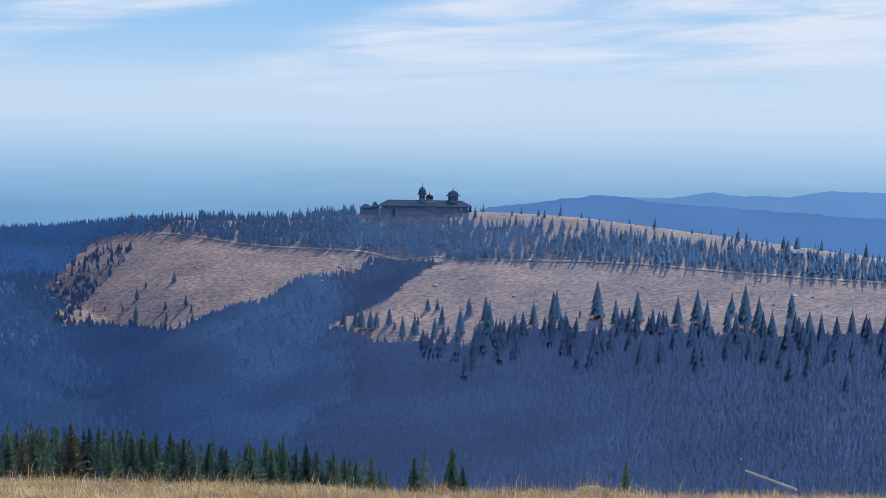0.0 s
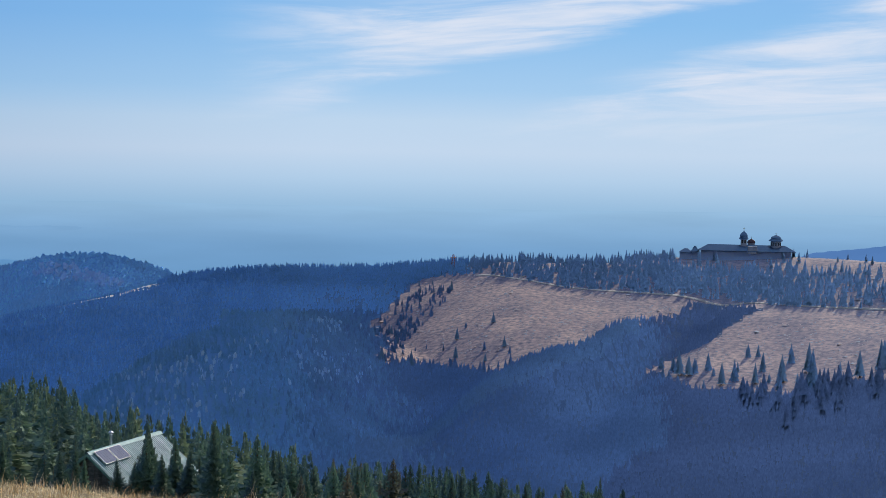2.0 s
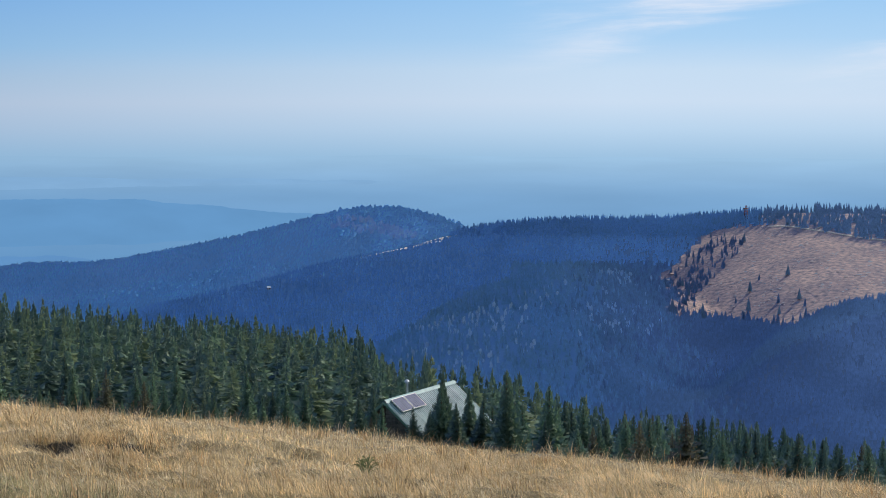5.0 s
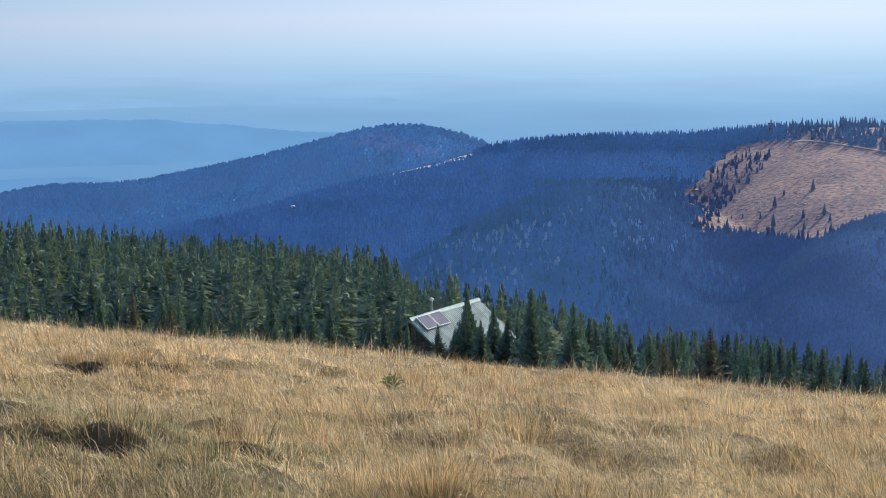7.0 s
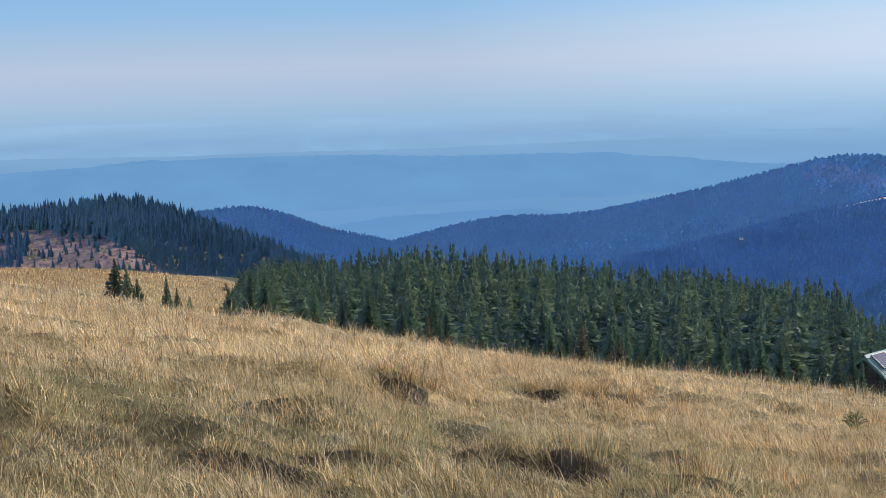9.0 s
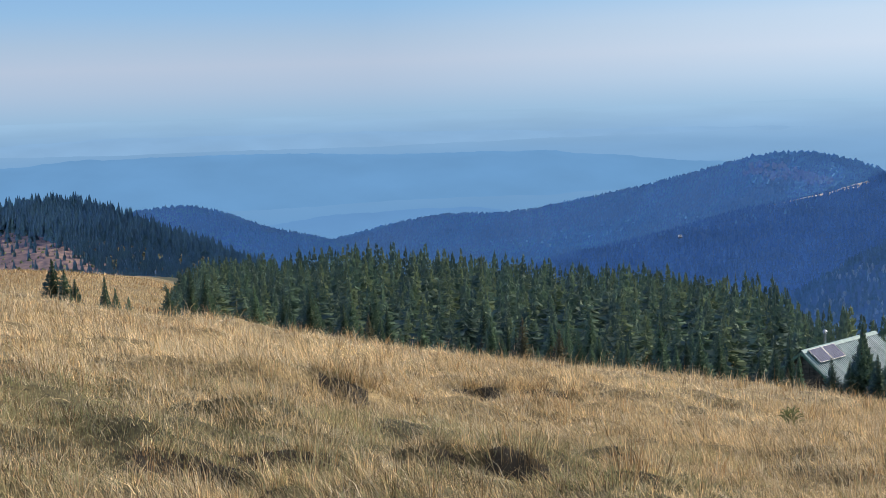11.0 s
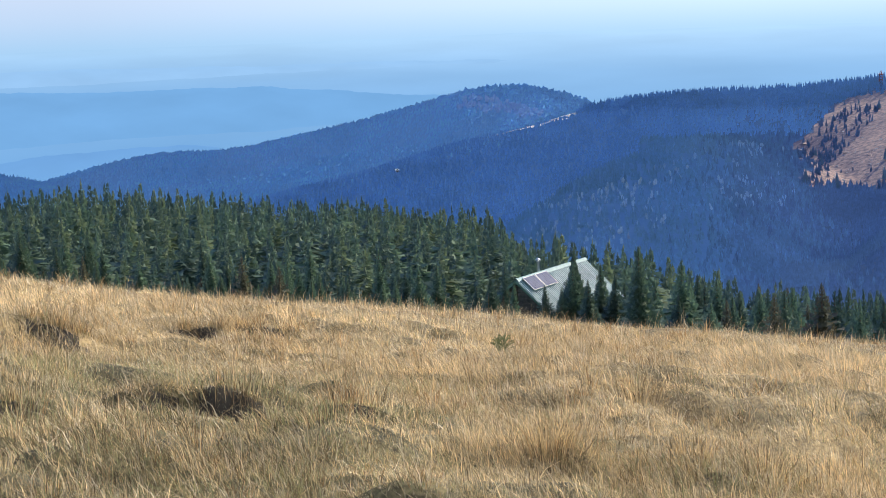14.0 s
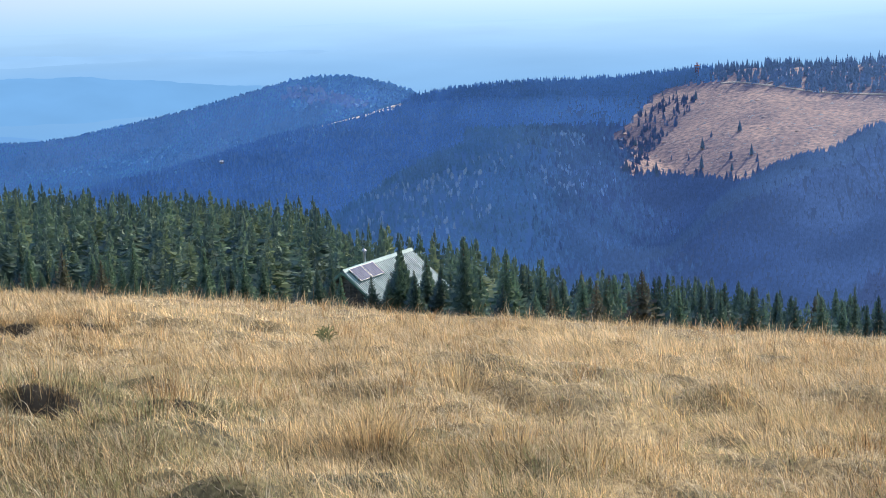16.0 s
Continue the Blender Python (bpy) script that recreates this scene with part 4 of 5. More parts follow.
    # trees in front of the hut, the shrub-like ones on the meadow, and lone ones on the brow
    lists += [(-22.62, 91.5, 5.5, 2.0), (-21.62, 93.5, 4.9, 1.9), (-23.66, 90.0, 3.1, 1.3), (-21.15, 92.0, 4.2, 1.7), (-22.05, 89.5, 3.7, 1.6), (-23.1, 90.5, 3.1, 1.4), (-20.7, 93.0, 4.0, 1.6),
              (-22.60, 92.3, 5.3, 1.9), (-22.70, 90.8, 4.6, 1.7), (-21.60, 94.3, 4.7, 1.7), (-21.15, 92.9, 4.0, 1.6), (-22.08, 90.4, 3.4, 1.5),
              (-24.9, 92.0, 3.2, 0.9), (-25.2, 94.5, 4.2, 1.0),
              (-52.15, 84.0, 2.6, 1.2), (-51.75, 82.0, 2.2, 1.0), (-51.4, 82.0, 1.8, 0.8), (-50.35, 80.0, 2.4, 0.65), (-49.95, 80.5, 1.9, 0.6), (-49.55, 78.0, 1.6, 0.7),
              (-48.05, 82.0, 2.5, 1.4), (-46.6, 80.0, 2.8, 0.9), (-45.2, 78.0, 2.4, 0.8), (-47.3, 86.0, 4.0, 1.2),
              (-2.55, 52.0, 2.1, 0.75), (0.45, 56.0, 2.8, 1.05), (6.9, 54.0, 2.3, 0.8), (-4.0, 56.0, 2.5, 0.7), (-5.9, 60.0, 3.4, 0.8), (0.9, 55.0, 2.1, 0.8)]
    own = []
    for k, (tb, td, th, tw) in enumerate(lists):
        proto = prototypes[4 if rng.uniform() < 0.08 and k < NEAR_TREES else int(rng.integers(0, 4))]
        px, py = polar(tb, td)
        m = pose(px, py, float(height(tb, td)) - 0.05, rng.uniform(-2, 2), rng.uniform(-2, 2), rng.uniform(0, 360)) @ Matrix.Diagonal((tw, tw, th, 1))
        if k < len(prototypes):
            own.append((prototypes[k], m))
        else:
            copy_thing(proto, m)
    for base, m in own:
        base.matrix_basis = m
    rest = ~first
    grove("spruce_stand", spruce_arrays(21, 6, 1, 300), b[rest], d[rest], tall[rest], (0.46 + 0.25 * tall[rest]) * np.where(b[rest] > -22.5, 1.35, 1.2) * rng.uniform(0.8, 1.25, rest.sum()), (M["stand"], M["stand_dark"], M["stand_bright"]),
          rng.choice((0, 0, 1, 1, 2), rest.sum()), "dense dark green spruces deeper in the young stand", "trees", 0.08)
    return len(b)


NEAR_TREES = 210
near_wood()


# ---- shapes ----
def block(bm, x0, y0, z0, x1, y1, z1, bevel=0.0):
    vs = [bm.verts.new(p) for p in ((x0, y0, z0), (x1, y0, z0), (x1, y1, z0), (x0, y1, z0), (x0, y0, z1), (x1, y0, z1), (x1, y1, z1), (x0, y1, z1))]
    for f in ((3, 2, 1, 0), (4, 5, 6, 7), (0, 1, 5, 4), (1, 2, 6, 5), (2, 3, 7, 6), (3, 0, 4, 7)):
        bm.faces.new([vs[k] for k in f])
    if bevel:
        edges = list({e for v in vs for e in v.link_edges})
        bmesh.ops.bevel(bm, geom=edges, offset=bevel, segments=2, affect="EDGES")
    return bm


def box(x0, y0, z0, x1, y1, z1, bevel=0.0):
    return block(bmesh.new(), x0, y0, z0, x1, y1, z1, bevel)


def lathe(profile, sides=16, cx=0.0, cy=0.0, squash=1.0):
    """A turned shape from rows of (radius, height)."""
    bm = bmesh.new()
    rings = []
    for r, z in profile:
        rings.append([bm.verts.new((cx + max(r, 0.001) * math.cos(2 * math.pi * s / sides), cy + squash * max(r, 0.001) * math.sin(2 * math.pi * s / sides), z)) for s in range(sides)])
    for lo, hi in zip(rings, rings[1:]):
        for s in range(sides):
            bm.faces.new((lo[s], lo[(s + 1) % sides], hi[(s + 1) % sides], hi[s]))
    bm.faces.new(rings[-1])
    bm.faces.new(rings[0][::-1])
    return bm


def rod(p, q, r0, r1, sides=8):
    """A tapered round bar from p to q."""
    p, q = Vector(p), Vector(q)
    bm = bmesh.new()
    turn = (q - p).to_track_quat("Z", "Y").to_matrix()
    rings = []
    for c, r in ((p, r0), (q, r1)):
        rings.append([bm.verts.new(c + turn @ Vector((r * math.cos(2 * math.pi * s / sides), r * math.sin(2 * math.pi * s / sides), 0))) for s in range(sides)])
    for s in range(sides):
        bm.faces.new((rings[0][s], rings[0][(s + 1) % sides], rings[1][(s + 1) % sides], rings[1][s]))
    bm.faces.new(rings[0][::-1])
    bm.faces.new(rings[1])
    return bm


# ---- hut with a metal roof ----
M["roof_metal"] = material("pale green painted roof metal", (0.14, 0.25, 0.26), (0.215, 0.345, 0.355), 0.8, 0.55, 0.0, bump=0.08, bump_scale=6, object_random=0.10, fine=(4.0, 0.10), specular=0.16)
M["boards"] = material("weathered dark boards", (0.085, 0.085, 0.075), (0.15, 0.14, 0.12), 1.2, 0.85, bump=0.4, bump_scale=9, object_random=0.2, stretch=(1, 1, 6), fine=(5, 0.3))
M["trim"] = material("green painted trim", (0.10, 0.22, 0.17), (0.16, 0.30, 0.23), 2, 0.6)
M["steel"] = material("stainless flue", (0.55, 0.56, 0.58), (0.70, 0.71, 0.72), 4, 0.28, 1.0)
M["cells"] = material("solar cells", (0.030, 0.050, 0.125), (0.042, 0.066, 0.155), 2, 0.55, 0.0, specular=0.04)
M["alloy"] = material("aluminium frame", (0.58, 0.59, 0.60), (0.68, 0.69, 0.70), 5, 0.6, 0.0)
M["stone"] = material("rough stone footing", (0.20, 0.19, 0.17), (0.32, 0.30, 0.27), 1.5, 0.9, bump=0.5, bump_scale=4)
M["glass"] = material("dark window glass", (0.02, 0.025, 0.03), (0.03, 0.035, 0.04), 1, 0.06, 0.0, specular=0.8)


def build_hut():
    ax, ay = polar(-24.78, 96.0)
    bx, by = polar(-22.21, 103.56)
    ridge_z = EYE - 96.0 * math.tan(radians(10.08))
    turn = math.degrees(math.atan2(by - ay, bx - ax))
    long = math.hypot(bx - ax, by - ay)
    fall, reach = 2.77, 3.55
    hut = thing("mountain_hut", "small mountain hut with pale green metal roof among spruces", "hut", pose(ax, ay, ridge_z, 0, 0, turn))
    eave, deep = -fall + 0.25, reach - 0.35
    ground_z = min(float(height(-24.5, 96)), float(height(-21, 103)), float(height(-20.6, 101))) - ridge_z - 0.5
    # walls
    for x0, x1 in ((0.35, 0.50), (long - 0.50, long - 0.35)):
        bm = bmesh.new()
        front = [bm.verts.new(p) for p in ((x0, -deep, ground_z), (x0, deep, ground_z), (x0, deep, eave - 0.1), (x0, 0, -0.22), (x0, -deep, eave - 0.1))]
        rear = [bm.verts.new((x1, *v.co[1:])) for v in front]
        bm.faces.new(front[::-1])
        bm.faces.new(rear)
        for k in range(5):
            bm.faces.new((front[k], front[(k + 1) % 5], rear[(k + 1) % 5], rear[k]))
        part("gable_wall", bm, M["boards"], hut, "dark boarded gable wall")
    for y0, y1 in ((-deep, -deep + 0.15), (deep - 0.15, deep)):
        part("side_wall", box(0.5, y0, ground_z, long - 0.5, y1, eave - 0.05), M["boards"], hut)
    part("footing", box(0.30, -deep - 0.06, ground_z - 0.3, long - 0.30, deep + 0.06, ground_z + 0.5, 0.03), M["stone"], hut, "rough grey stone footing")
    # gable boards stand proud of the wall
    for k in range(14):
        y = -deep + 0.22 + k * (2 * deep - 0.44) / 13
        top = -0.30 - (abs(y) / reach) * (fall - 0.1)
        if abs(y - 0.9) < 0.55:
            continue
        part("board", box(0.305, y - 0.10, ground_z + 0.5, 0.345, y + 0.10, top), M["boards"], hut)
    window = part("window", box(0.29, 0.45, -3.3, 0.36, 1.35, -2.2, 0.01), M["trim"], hut, "small green framed gable window")
    part("pane", box(0.280, 0.53, -3.22, 0.30, 1.27, -2.28), M["glass"], window, "dark glass pane")
    # roof sheets with pressed ribs
    sheets = 9
    width = (long + 0.1) / sheets

    def sheet(side):
        bm = bmesh.new()
        cuts = [0.0]
        for r in range(5):
            c = (r + 0.5) / 5 * width
            cuts += [c - 0.042, c - 0.024, c + 0.024, c + 0.042]
        cuts += [width]
        lift = [0.0] + [0.0, 0.035, 0.035, 0.0] * 5 + [0.0]
        slope = Vector((0, side * reach, -fall))
        up = Vector((0, side * fall, reach)).normalized()
        rows = []
        for f, sag in ((0.0, 0.0), (0.5, -0.01), (1.0, 0.0)):
            rows.append([bm.verts.new(Vector((c, 0, 0)) + slope * f + up * (h + sag)) for c, h in zip(cuts, lift)])
        under = [[bm.verts.new(v.co - up * 0.03) for v in row] for row in rows]
        for grid, flip in ((rows, side > 0), (under, side < 0)):
            for r0, r1 in zip(grid, grid[1:]):
                for k in range(len(cuts) - 1):
                    f = (r0[k], r0[k + 1], r1[k + 1], r1[k])
                    bm.faces.new(f if flip else f[::-1])
        for k in range(len(cuts) - 1):
            bm.faces.new((rows[-1][k], rows[-1][k + 1], under[-1][k + 1], under[-1][k]))
        bmesh.ops.recalc_face_normals(bm, faces=bm.faces)
        return bm

    for side in (-1, 1):
        first = part("roof_sheet", sheet(side), M["roof_metal"], hut, "ribbed pale green metal sheet")
        first.location = (-0.05, 0, 0.004)
        for k in range(1, sheets):
            o = new("roof_sheet", first.data)
            o.parent, o.location = hut, (-0.05 + k * width, 0, 0.004 + 0.004 * (k % 2))
    bm = bmesh.new()
    prof = [(-0.22, -0.10), (-0.10, 0.05), (0.0, 0.09), (0.10, 0.05), (0.22, -0.10)]
    a = [bm.verts.new((-0.08, y, z + 0.01)) for y, z in prof]
    b = [bm.verts.new((long + 0.08, y, z + 0.01)) for y, z in prof]
    for k in range(4):
        bm.faces.new((a[k], b[k], b[k + 1], a[k + 1]))
    part("ridge_cap", bm, M["roof_metal"], hut, "folded metal ridge cap")
    for x in (-0.09, long + 0.05):
        for side in (-1, 1):
            bm = bmesh.new()
            q = [bm.verts.new(p) for p in ((x, 0, -0.03), (x, side * reach, -fall - 0.03), (x, side * reach, -fall - 0.20), (x, 0, -0.20))]
            r = [bm.verts.new((v.co.x + 0.04, v.co.y, v.co.z)) for v in q]
            bm.faces.new(q)
            bm.faces.new(r[::-1])
            for k in range(4):
                bm.faces.new((q[k], q[(k + 1) % 4], r[(k + 1) % 4], r[k]))
            bmesh.ops.recalc_face_normals(bm, faces=bm.faces)
            part("barge_board", bm, M["trim"], hut, "green painted barge board")
    for side in (-1, 1):
        part("gutter", rod((-0.05, side * (reach + 0.06), -fall - 0.04), (long + 0.05, side * (reach + 0.06), -fall - 0.06), 0.06, 0.06), M["steel"], hut, "grey metal gutter")
    # solar panels on rails
    slope = Vector((0, -reach, -fall)).normalized()
    up = Vector((0, -fall, reach)).normalized()
    for k in range(2):
        x0 = 0.45 + k * 1.50
        bm, cells = bmesh.new(), bmesh.new()
        block(bm, 0.028, 0.028, 0.0, 1.412, 1.092, 0.040)
        for r in range(4):
            for c in range(6):
                block(cells, 0.035 + c * 0.229, 0.03 + r * 0.267, 0.045, 0.035 + c * 0.229 + 0.222, 0.03 + r * 0.267 + 0.258, 0.050)
        m = Matrix.Translation(Vector((x0, 0, 0)) + slope * 0.12 + up * 0.12) @ Matrix(((1, 0, 0, 0), (0, slope.y, up.y, 0), (0, slope.z, up.z, 0), (0, 0, 0, 1)))
        panel = part("solar_panel", bm, M["cells"], hut, "grey-blue solar panel in an aluminium frame")
        panel.matrix_local = m
        part("cells", cells, M["cells"], panel, "dark blue solar cells")
        for f in ((0, 0, 1.44, 0.028), (0, 1.092, 1.44, 1.12), (0, 0.028, 0.028, 1.092), (1.412, 0.028, 1.44, 1.092)):
            part("frame", box(f[0], f[1], -0.004, f[2], f[3], 0.052), M["alloy"], panel, "aluminium frame bar")
        for y in (0.25, 0.85):
            part("rail", box(0.02, y - 0.02, -0.075, 1.42, y + 0.02, 0.0), M["alloy"], panel)
    chimney = part("chimney", lathe([(0.09, -0.6), (0.09, 0.62), (0.11, 0.63), (0.11, 0.67)], 14, 3.3, 0.35), M["steel"], hut, "shiny stainless flue pipe")
    part("cowl", lathe([(0.03, 0.66), (0.06, 0.74), (0.17, 0.76), (0.13, 0.83), (0.02, 0.90)], 14, 3.3, 0.35), M["steel"], chimney, "round flue cap")
    part("collar", lathe([(0.22, -0.34), (0.20, -0.22), (0.10, -0.12)], 14, 3.3, 0.35), M["steel"], chimney)
    return hut


build_hut()

# ---- monastery on the ridge ----
# roof and timber walls have distant blue haze painted on by the tinted lobe
M["slate"] = material("dark slate roof", (0.026, 0.030, 0.044), (0.046, 0.050, 0.066), 0.15, 0.95, bump=0.2, bump_scale=2, fine=(1.1, 0.2), haze_gloss=0.16, specular=0.02)
M["render_wall"] = material("pale lime plaster", (0.20, 0.205, 0.23), (0.29, 0.29, 0.31), 0.1, 0.95, fine=(0.8, 0.12), specular=0.05)
M["log_wall"] = material("grey timber wall", (0.16, 0.17, 0.22), (0.21, 0.22, 0.27), 0.3, 0.95, fine=(1.2, 0.2), haze_gloss=0.55, specular=0.05)
M["copper"] = material("reddish copper dome", (0.075, 0.05, 0.06), (0.11, 0.07, 0.075), 0.4, 0.8, 0.0, specular=0.1)
M["gilt"] = material("dull gilt cross", (0.30, 0.24, 0.12), (0.42, 0.34, 0.16), 2, 0.4, 0.8)


def hip_roof(x0, x1, y0, y1, z0, z1, inset):
    bm = bmesh.new()
    yc = 0.5 * (y0 + y1)
    v = [bm.verts.new(p) for p in ((x0, y0, z0), (x1, y0, z0), (x1, y1, z0), (x0, y1, z0), (x0 + inset, yc, z1), (x1 - inset, yc, z1),
                                   (x0, y0, z0 - 0.3), (x1, y0, z0 - 0.3), (x1, y1, z0 - 0.3), (x0, y1, z0 - 0.3))]
    for f in ((0, 1, 5, 4), (1, 2, 5), (2, 3, 4, 5), (3, 0, 4), (6, 7, 1, 0), (7, 8, 2, 1), (8, 9, 3, 2), (9, 6, 0, 3), (9, 8, 7, 6)):
        bm.faces.new([v[k] for k in f])
    return bm


def cross(x, z, tall, y=0.0):
    bm = box(x - 0.09, y - 0.09, z, x + 0.09, y + 0.09, z + tall)
    block(bm, x - 0.32 * tall, y - 0.07, z + 0.58 * tall, x + 0.32 * tall, y + 0.07, z + 0.70 * tall)
    return bm


def onion(r, z, tall):
    return [(r * q, z + tall * h) for q, h in ((1.0, 0.0), (1.16, 0.06), (1.16, 0.10), (0.98, 0.14), (1.02, 0.28), (0.94, 0.44), (0.72, 0.60), (0.42, 0.72), (0.16, 0.82), (0.06, 0.92), (0.03, 1.0))]


def build_monastery():
    way = 1142.0
    bearing = -1.0
    px, py = polar(bearing, way)
    base = min(float(height(b, way)) for b in (-3, -2, -1, 0, 0.8)) - 0.6
    lift = EYE - way * math.tan(radians(2.63)) - base
    at = pose(px, py, base, 0, 0, -bearing)
    g = "monastery buildings"
    main = thing("monastery_range", "long low monastery building with a dark hipped slate roof", "monastery", at, g)
    part("wall", box(-27, -7, -1.5, 37, 7, lift + 5.0), M["log_wall"], main, "shaded grey timber walls")
    part("plinth", box(-27.3, -7.3, -2.5, 37.3, 7.3, lift + 0.2), M["log_wall"], main, "shaded stone plinth")
    part("roof", hip_roof(-29.5, 40, -8.4, 8.4, lift + 5.0, lift + 9.2, 7.5), M["slate"], main, "dark slate hipped roof")
    for x0, x1, h, peak in ((-43, -33.5, 3.0, 5.6), (-34.5, -28.5, 3.8, 7.4)):
        house = thing("guest_house", "small dark gabled guest house beside the monastery", "house", at, g)
        part("wall", box(x0 + 0.6, -4, -2, x1 - 0.6, 4, lift + h), M["log_wall"], house)
        part("roof", hip_roof(x0, x1, -5, 5, lift + h, lift + peak, 3.6), M["slate"], house, "dark steep roof")
    tower = thing("bell_tower", "slim bell tower with a dark onion dome and cross", "tower", at, g)
    part("shaft", box(1.0, -2.2, 0, 5.4, 2.2, lift + 13.2, 0.1), M["render_wall"], tower, "pale plastered shaft")
    for x in (2.2, 4.2):
        part("belfry_opening", box(x - 0.5, -2.26, lift + 10.4, x + 0.5, -2.15, lift + 12.6), M["glass"], tower, "dark belfry opening")
    part("eave", lathe([(2.6, lift + 13.0), (3.5, lift + 13.3), (3.3, lift + 13.8), (2.6, lift + 14.2)], 12, 3.2, 0), M["slate"], tower)
    part("dome", lathe(onion(2.7, lift + 14.0, 6.0), 14, 3.2, 0), M["slate"], tower, "dark metal onion dome")
    part("cross", cross(3.2, lift + 19.6, 2.3), M["gilt"], tower)
    chapel = thing("chapel_cupola", "low chapel with a reddish cupola behind the range", "chapel", at, g)
    part("drum", lathe([(2.6, 0), (2.6, lift + 10.6)], 14, 8.6, 6), M["render_wall"], chapel, "pale drum")
    part("dome", lathe(onion(2.7, lift + 10.4, 3.6), 14, 8.6, 6), M["copper"], chapel, "reddish copper dome")
    part("cross", cross(8.6, lift + 13.8, 1.3, 6), M["gilt"], chapel)
    part("porch", box(6.2, -8.0, lift + 3.0, 13.0, -2, lift + 8.2), M["render_wall"], chapel, "bright white porch wall")
    church = thing("church_tower", "stout church tower with a broad dark cupola and white drum", "church", at, g)
    part("drum", lathe([(3.7, 0), (3.7, lift + 12.2), (3.9, lift + 12.4)], 16, 26, 0), M["render_wall"], church, "white plastered drum")
    for k in range(5):
        a = radians(-150 + k * 30)
        cx, cy = 26 + 3.7 * math.cos(a), 3.7 * math.sin(a)
        part("window", box(cx - 0.35, cy - 0.12, lift + 9.2, cx + 0.35, cy + 0.12, lift + 11.4), M["glass"], church)
    part("eave", lathe([(3.9, lift + 12.2), (5.2, lift + 12.5), (4.9, lift + 13.2), (3.9, lift + 13.8)], 16, 26, 0), M["slate"], church)
    part("dome", lathe(onion(3.6, lift + 13.5, 3.9), 16, 26, 0), M["slate"], church, "broad dark cupola")
    part("cross", cross(26, lift + 17.0, 1.6), M["gilt"], church)
    # terrace walls below
    for x0, x1, y, h in ((-32, 52, -26, 0.8), (6, 62, -40, 0.8), (-48, -14, -32, 0.7)):
        zs = [float(height(math.degrees(math.atan2(*(at @ Vector((x, y, 0))).xy)), (at @ Vector((x, y, 0))).xy.length)) - base for x in np.linspace(x0, x1, 15)]
        bm = bmesh.new()
        xs = np.linspace(x0, x1, 15)
        rows = [[bm.verts.new((x, y + o, z + k)) for x, z in zip(xs, zs)] for o, k in ((0, -1.0), (0, h), (0.9, h), (0.9, -1.0))]
        for r0, r1 in zip(rows, rows[1:]):
            for k in range(14):
                bm.faces.new((r0[k], r0[k + 1], r1[k + 1], r1[k]))
        tagged(part("terrace_wall", bm, M["track"]), "low pale terrace wall below the monastery", "wall", "terrace walls")


build_monastery()


# ---- roads ----
def road(name, nodes, wide, lo, hi, label, lift=0.2):
    """A track laid over the land through nodes of bearing and dip."""
    bs = np.linspace(nodes[0][0], nodes[-1][0], 160)
    ps = curve(bs, [n[0] for n in nodes], [n[1] for n in nodes], 0.15)
    ways = np.array([on_land(b, p, lo, hi) for b, p in zip(bs, ps)])
    ways = np.convolve(np.pad(ways, 6, mode="edge"), np.ones(13) / 13, "valid")
    verts = []
    for b, d in zip(bs, ways):
        for o in (-wide, -wide / 3, wide / 3, wide):
            x, y = polar(b, d + o)
            verts.append((x, y, float(height(b, d + o)) + lift + (0.3 if abs(o) < wide else 0)))
    n = 4
    quads = [(i * n + j, (i + 1) * n + j, (i + 1) * n + j + 1, i * n + j + 1) for i in range(len(bs) - 1) for j in range(n - 1)]
    return tagged(soup(name, verts, quads, (M["track"],), smooth=True), label, "road", kind="structure")


road("road_1", tuple(zip(ROAD_BEARINGS, ROAD_DIPS)),
     1.7, 850, 1160, "pale gravel road crossing the slope below the ridge")
road("road_2", ((-9.0, 3.62), (-8.5, 3.35), (-8.1, 3.2)), 2.0, 900, 1180, "gravel track branching off to the ridge")
road("road_3", ((-26.1, 4.62), (-24.2, 4.22), (-22.4, 3.85)), 8.0, 1150, 1330, "bare pale track along the saddle", 0.9)


# ---- lone spruces on the cleared slopes ----
def lone_spruces():
    v, t = star_tree(12, 5, 0.40, 0.42)
    base = thing("lone_spruce", "lone dark spruce standing on the cleared slope", "spruce tree", group="lone spruces")
    part("trunk", trunk_bm(5), M["bark"], base)
    soup("crown", v, t, (M["lone_wood"],)).parent = base
    spots = []
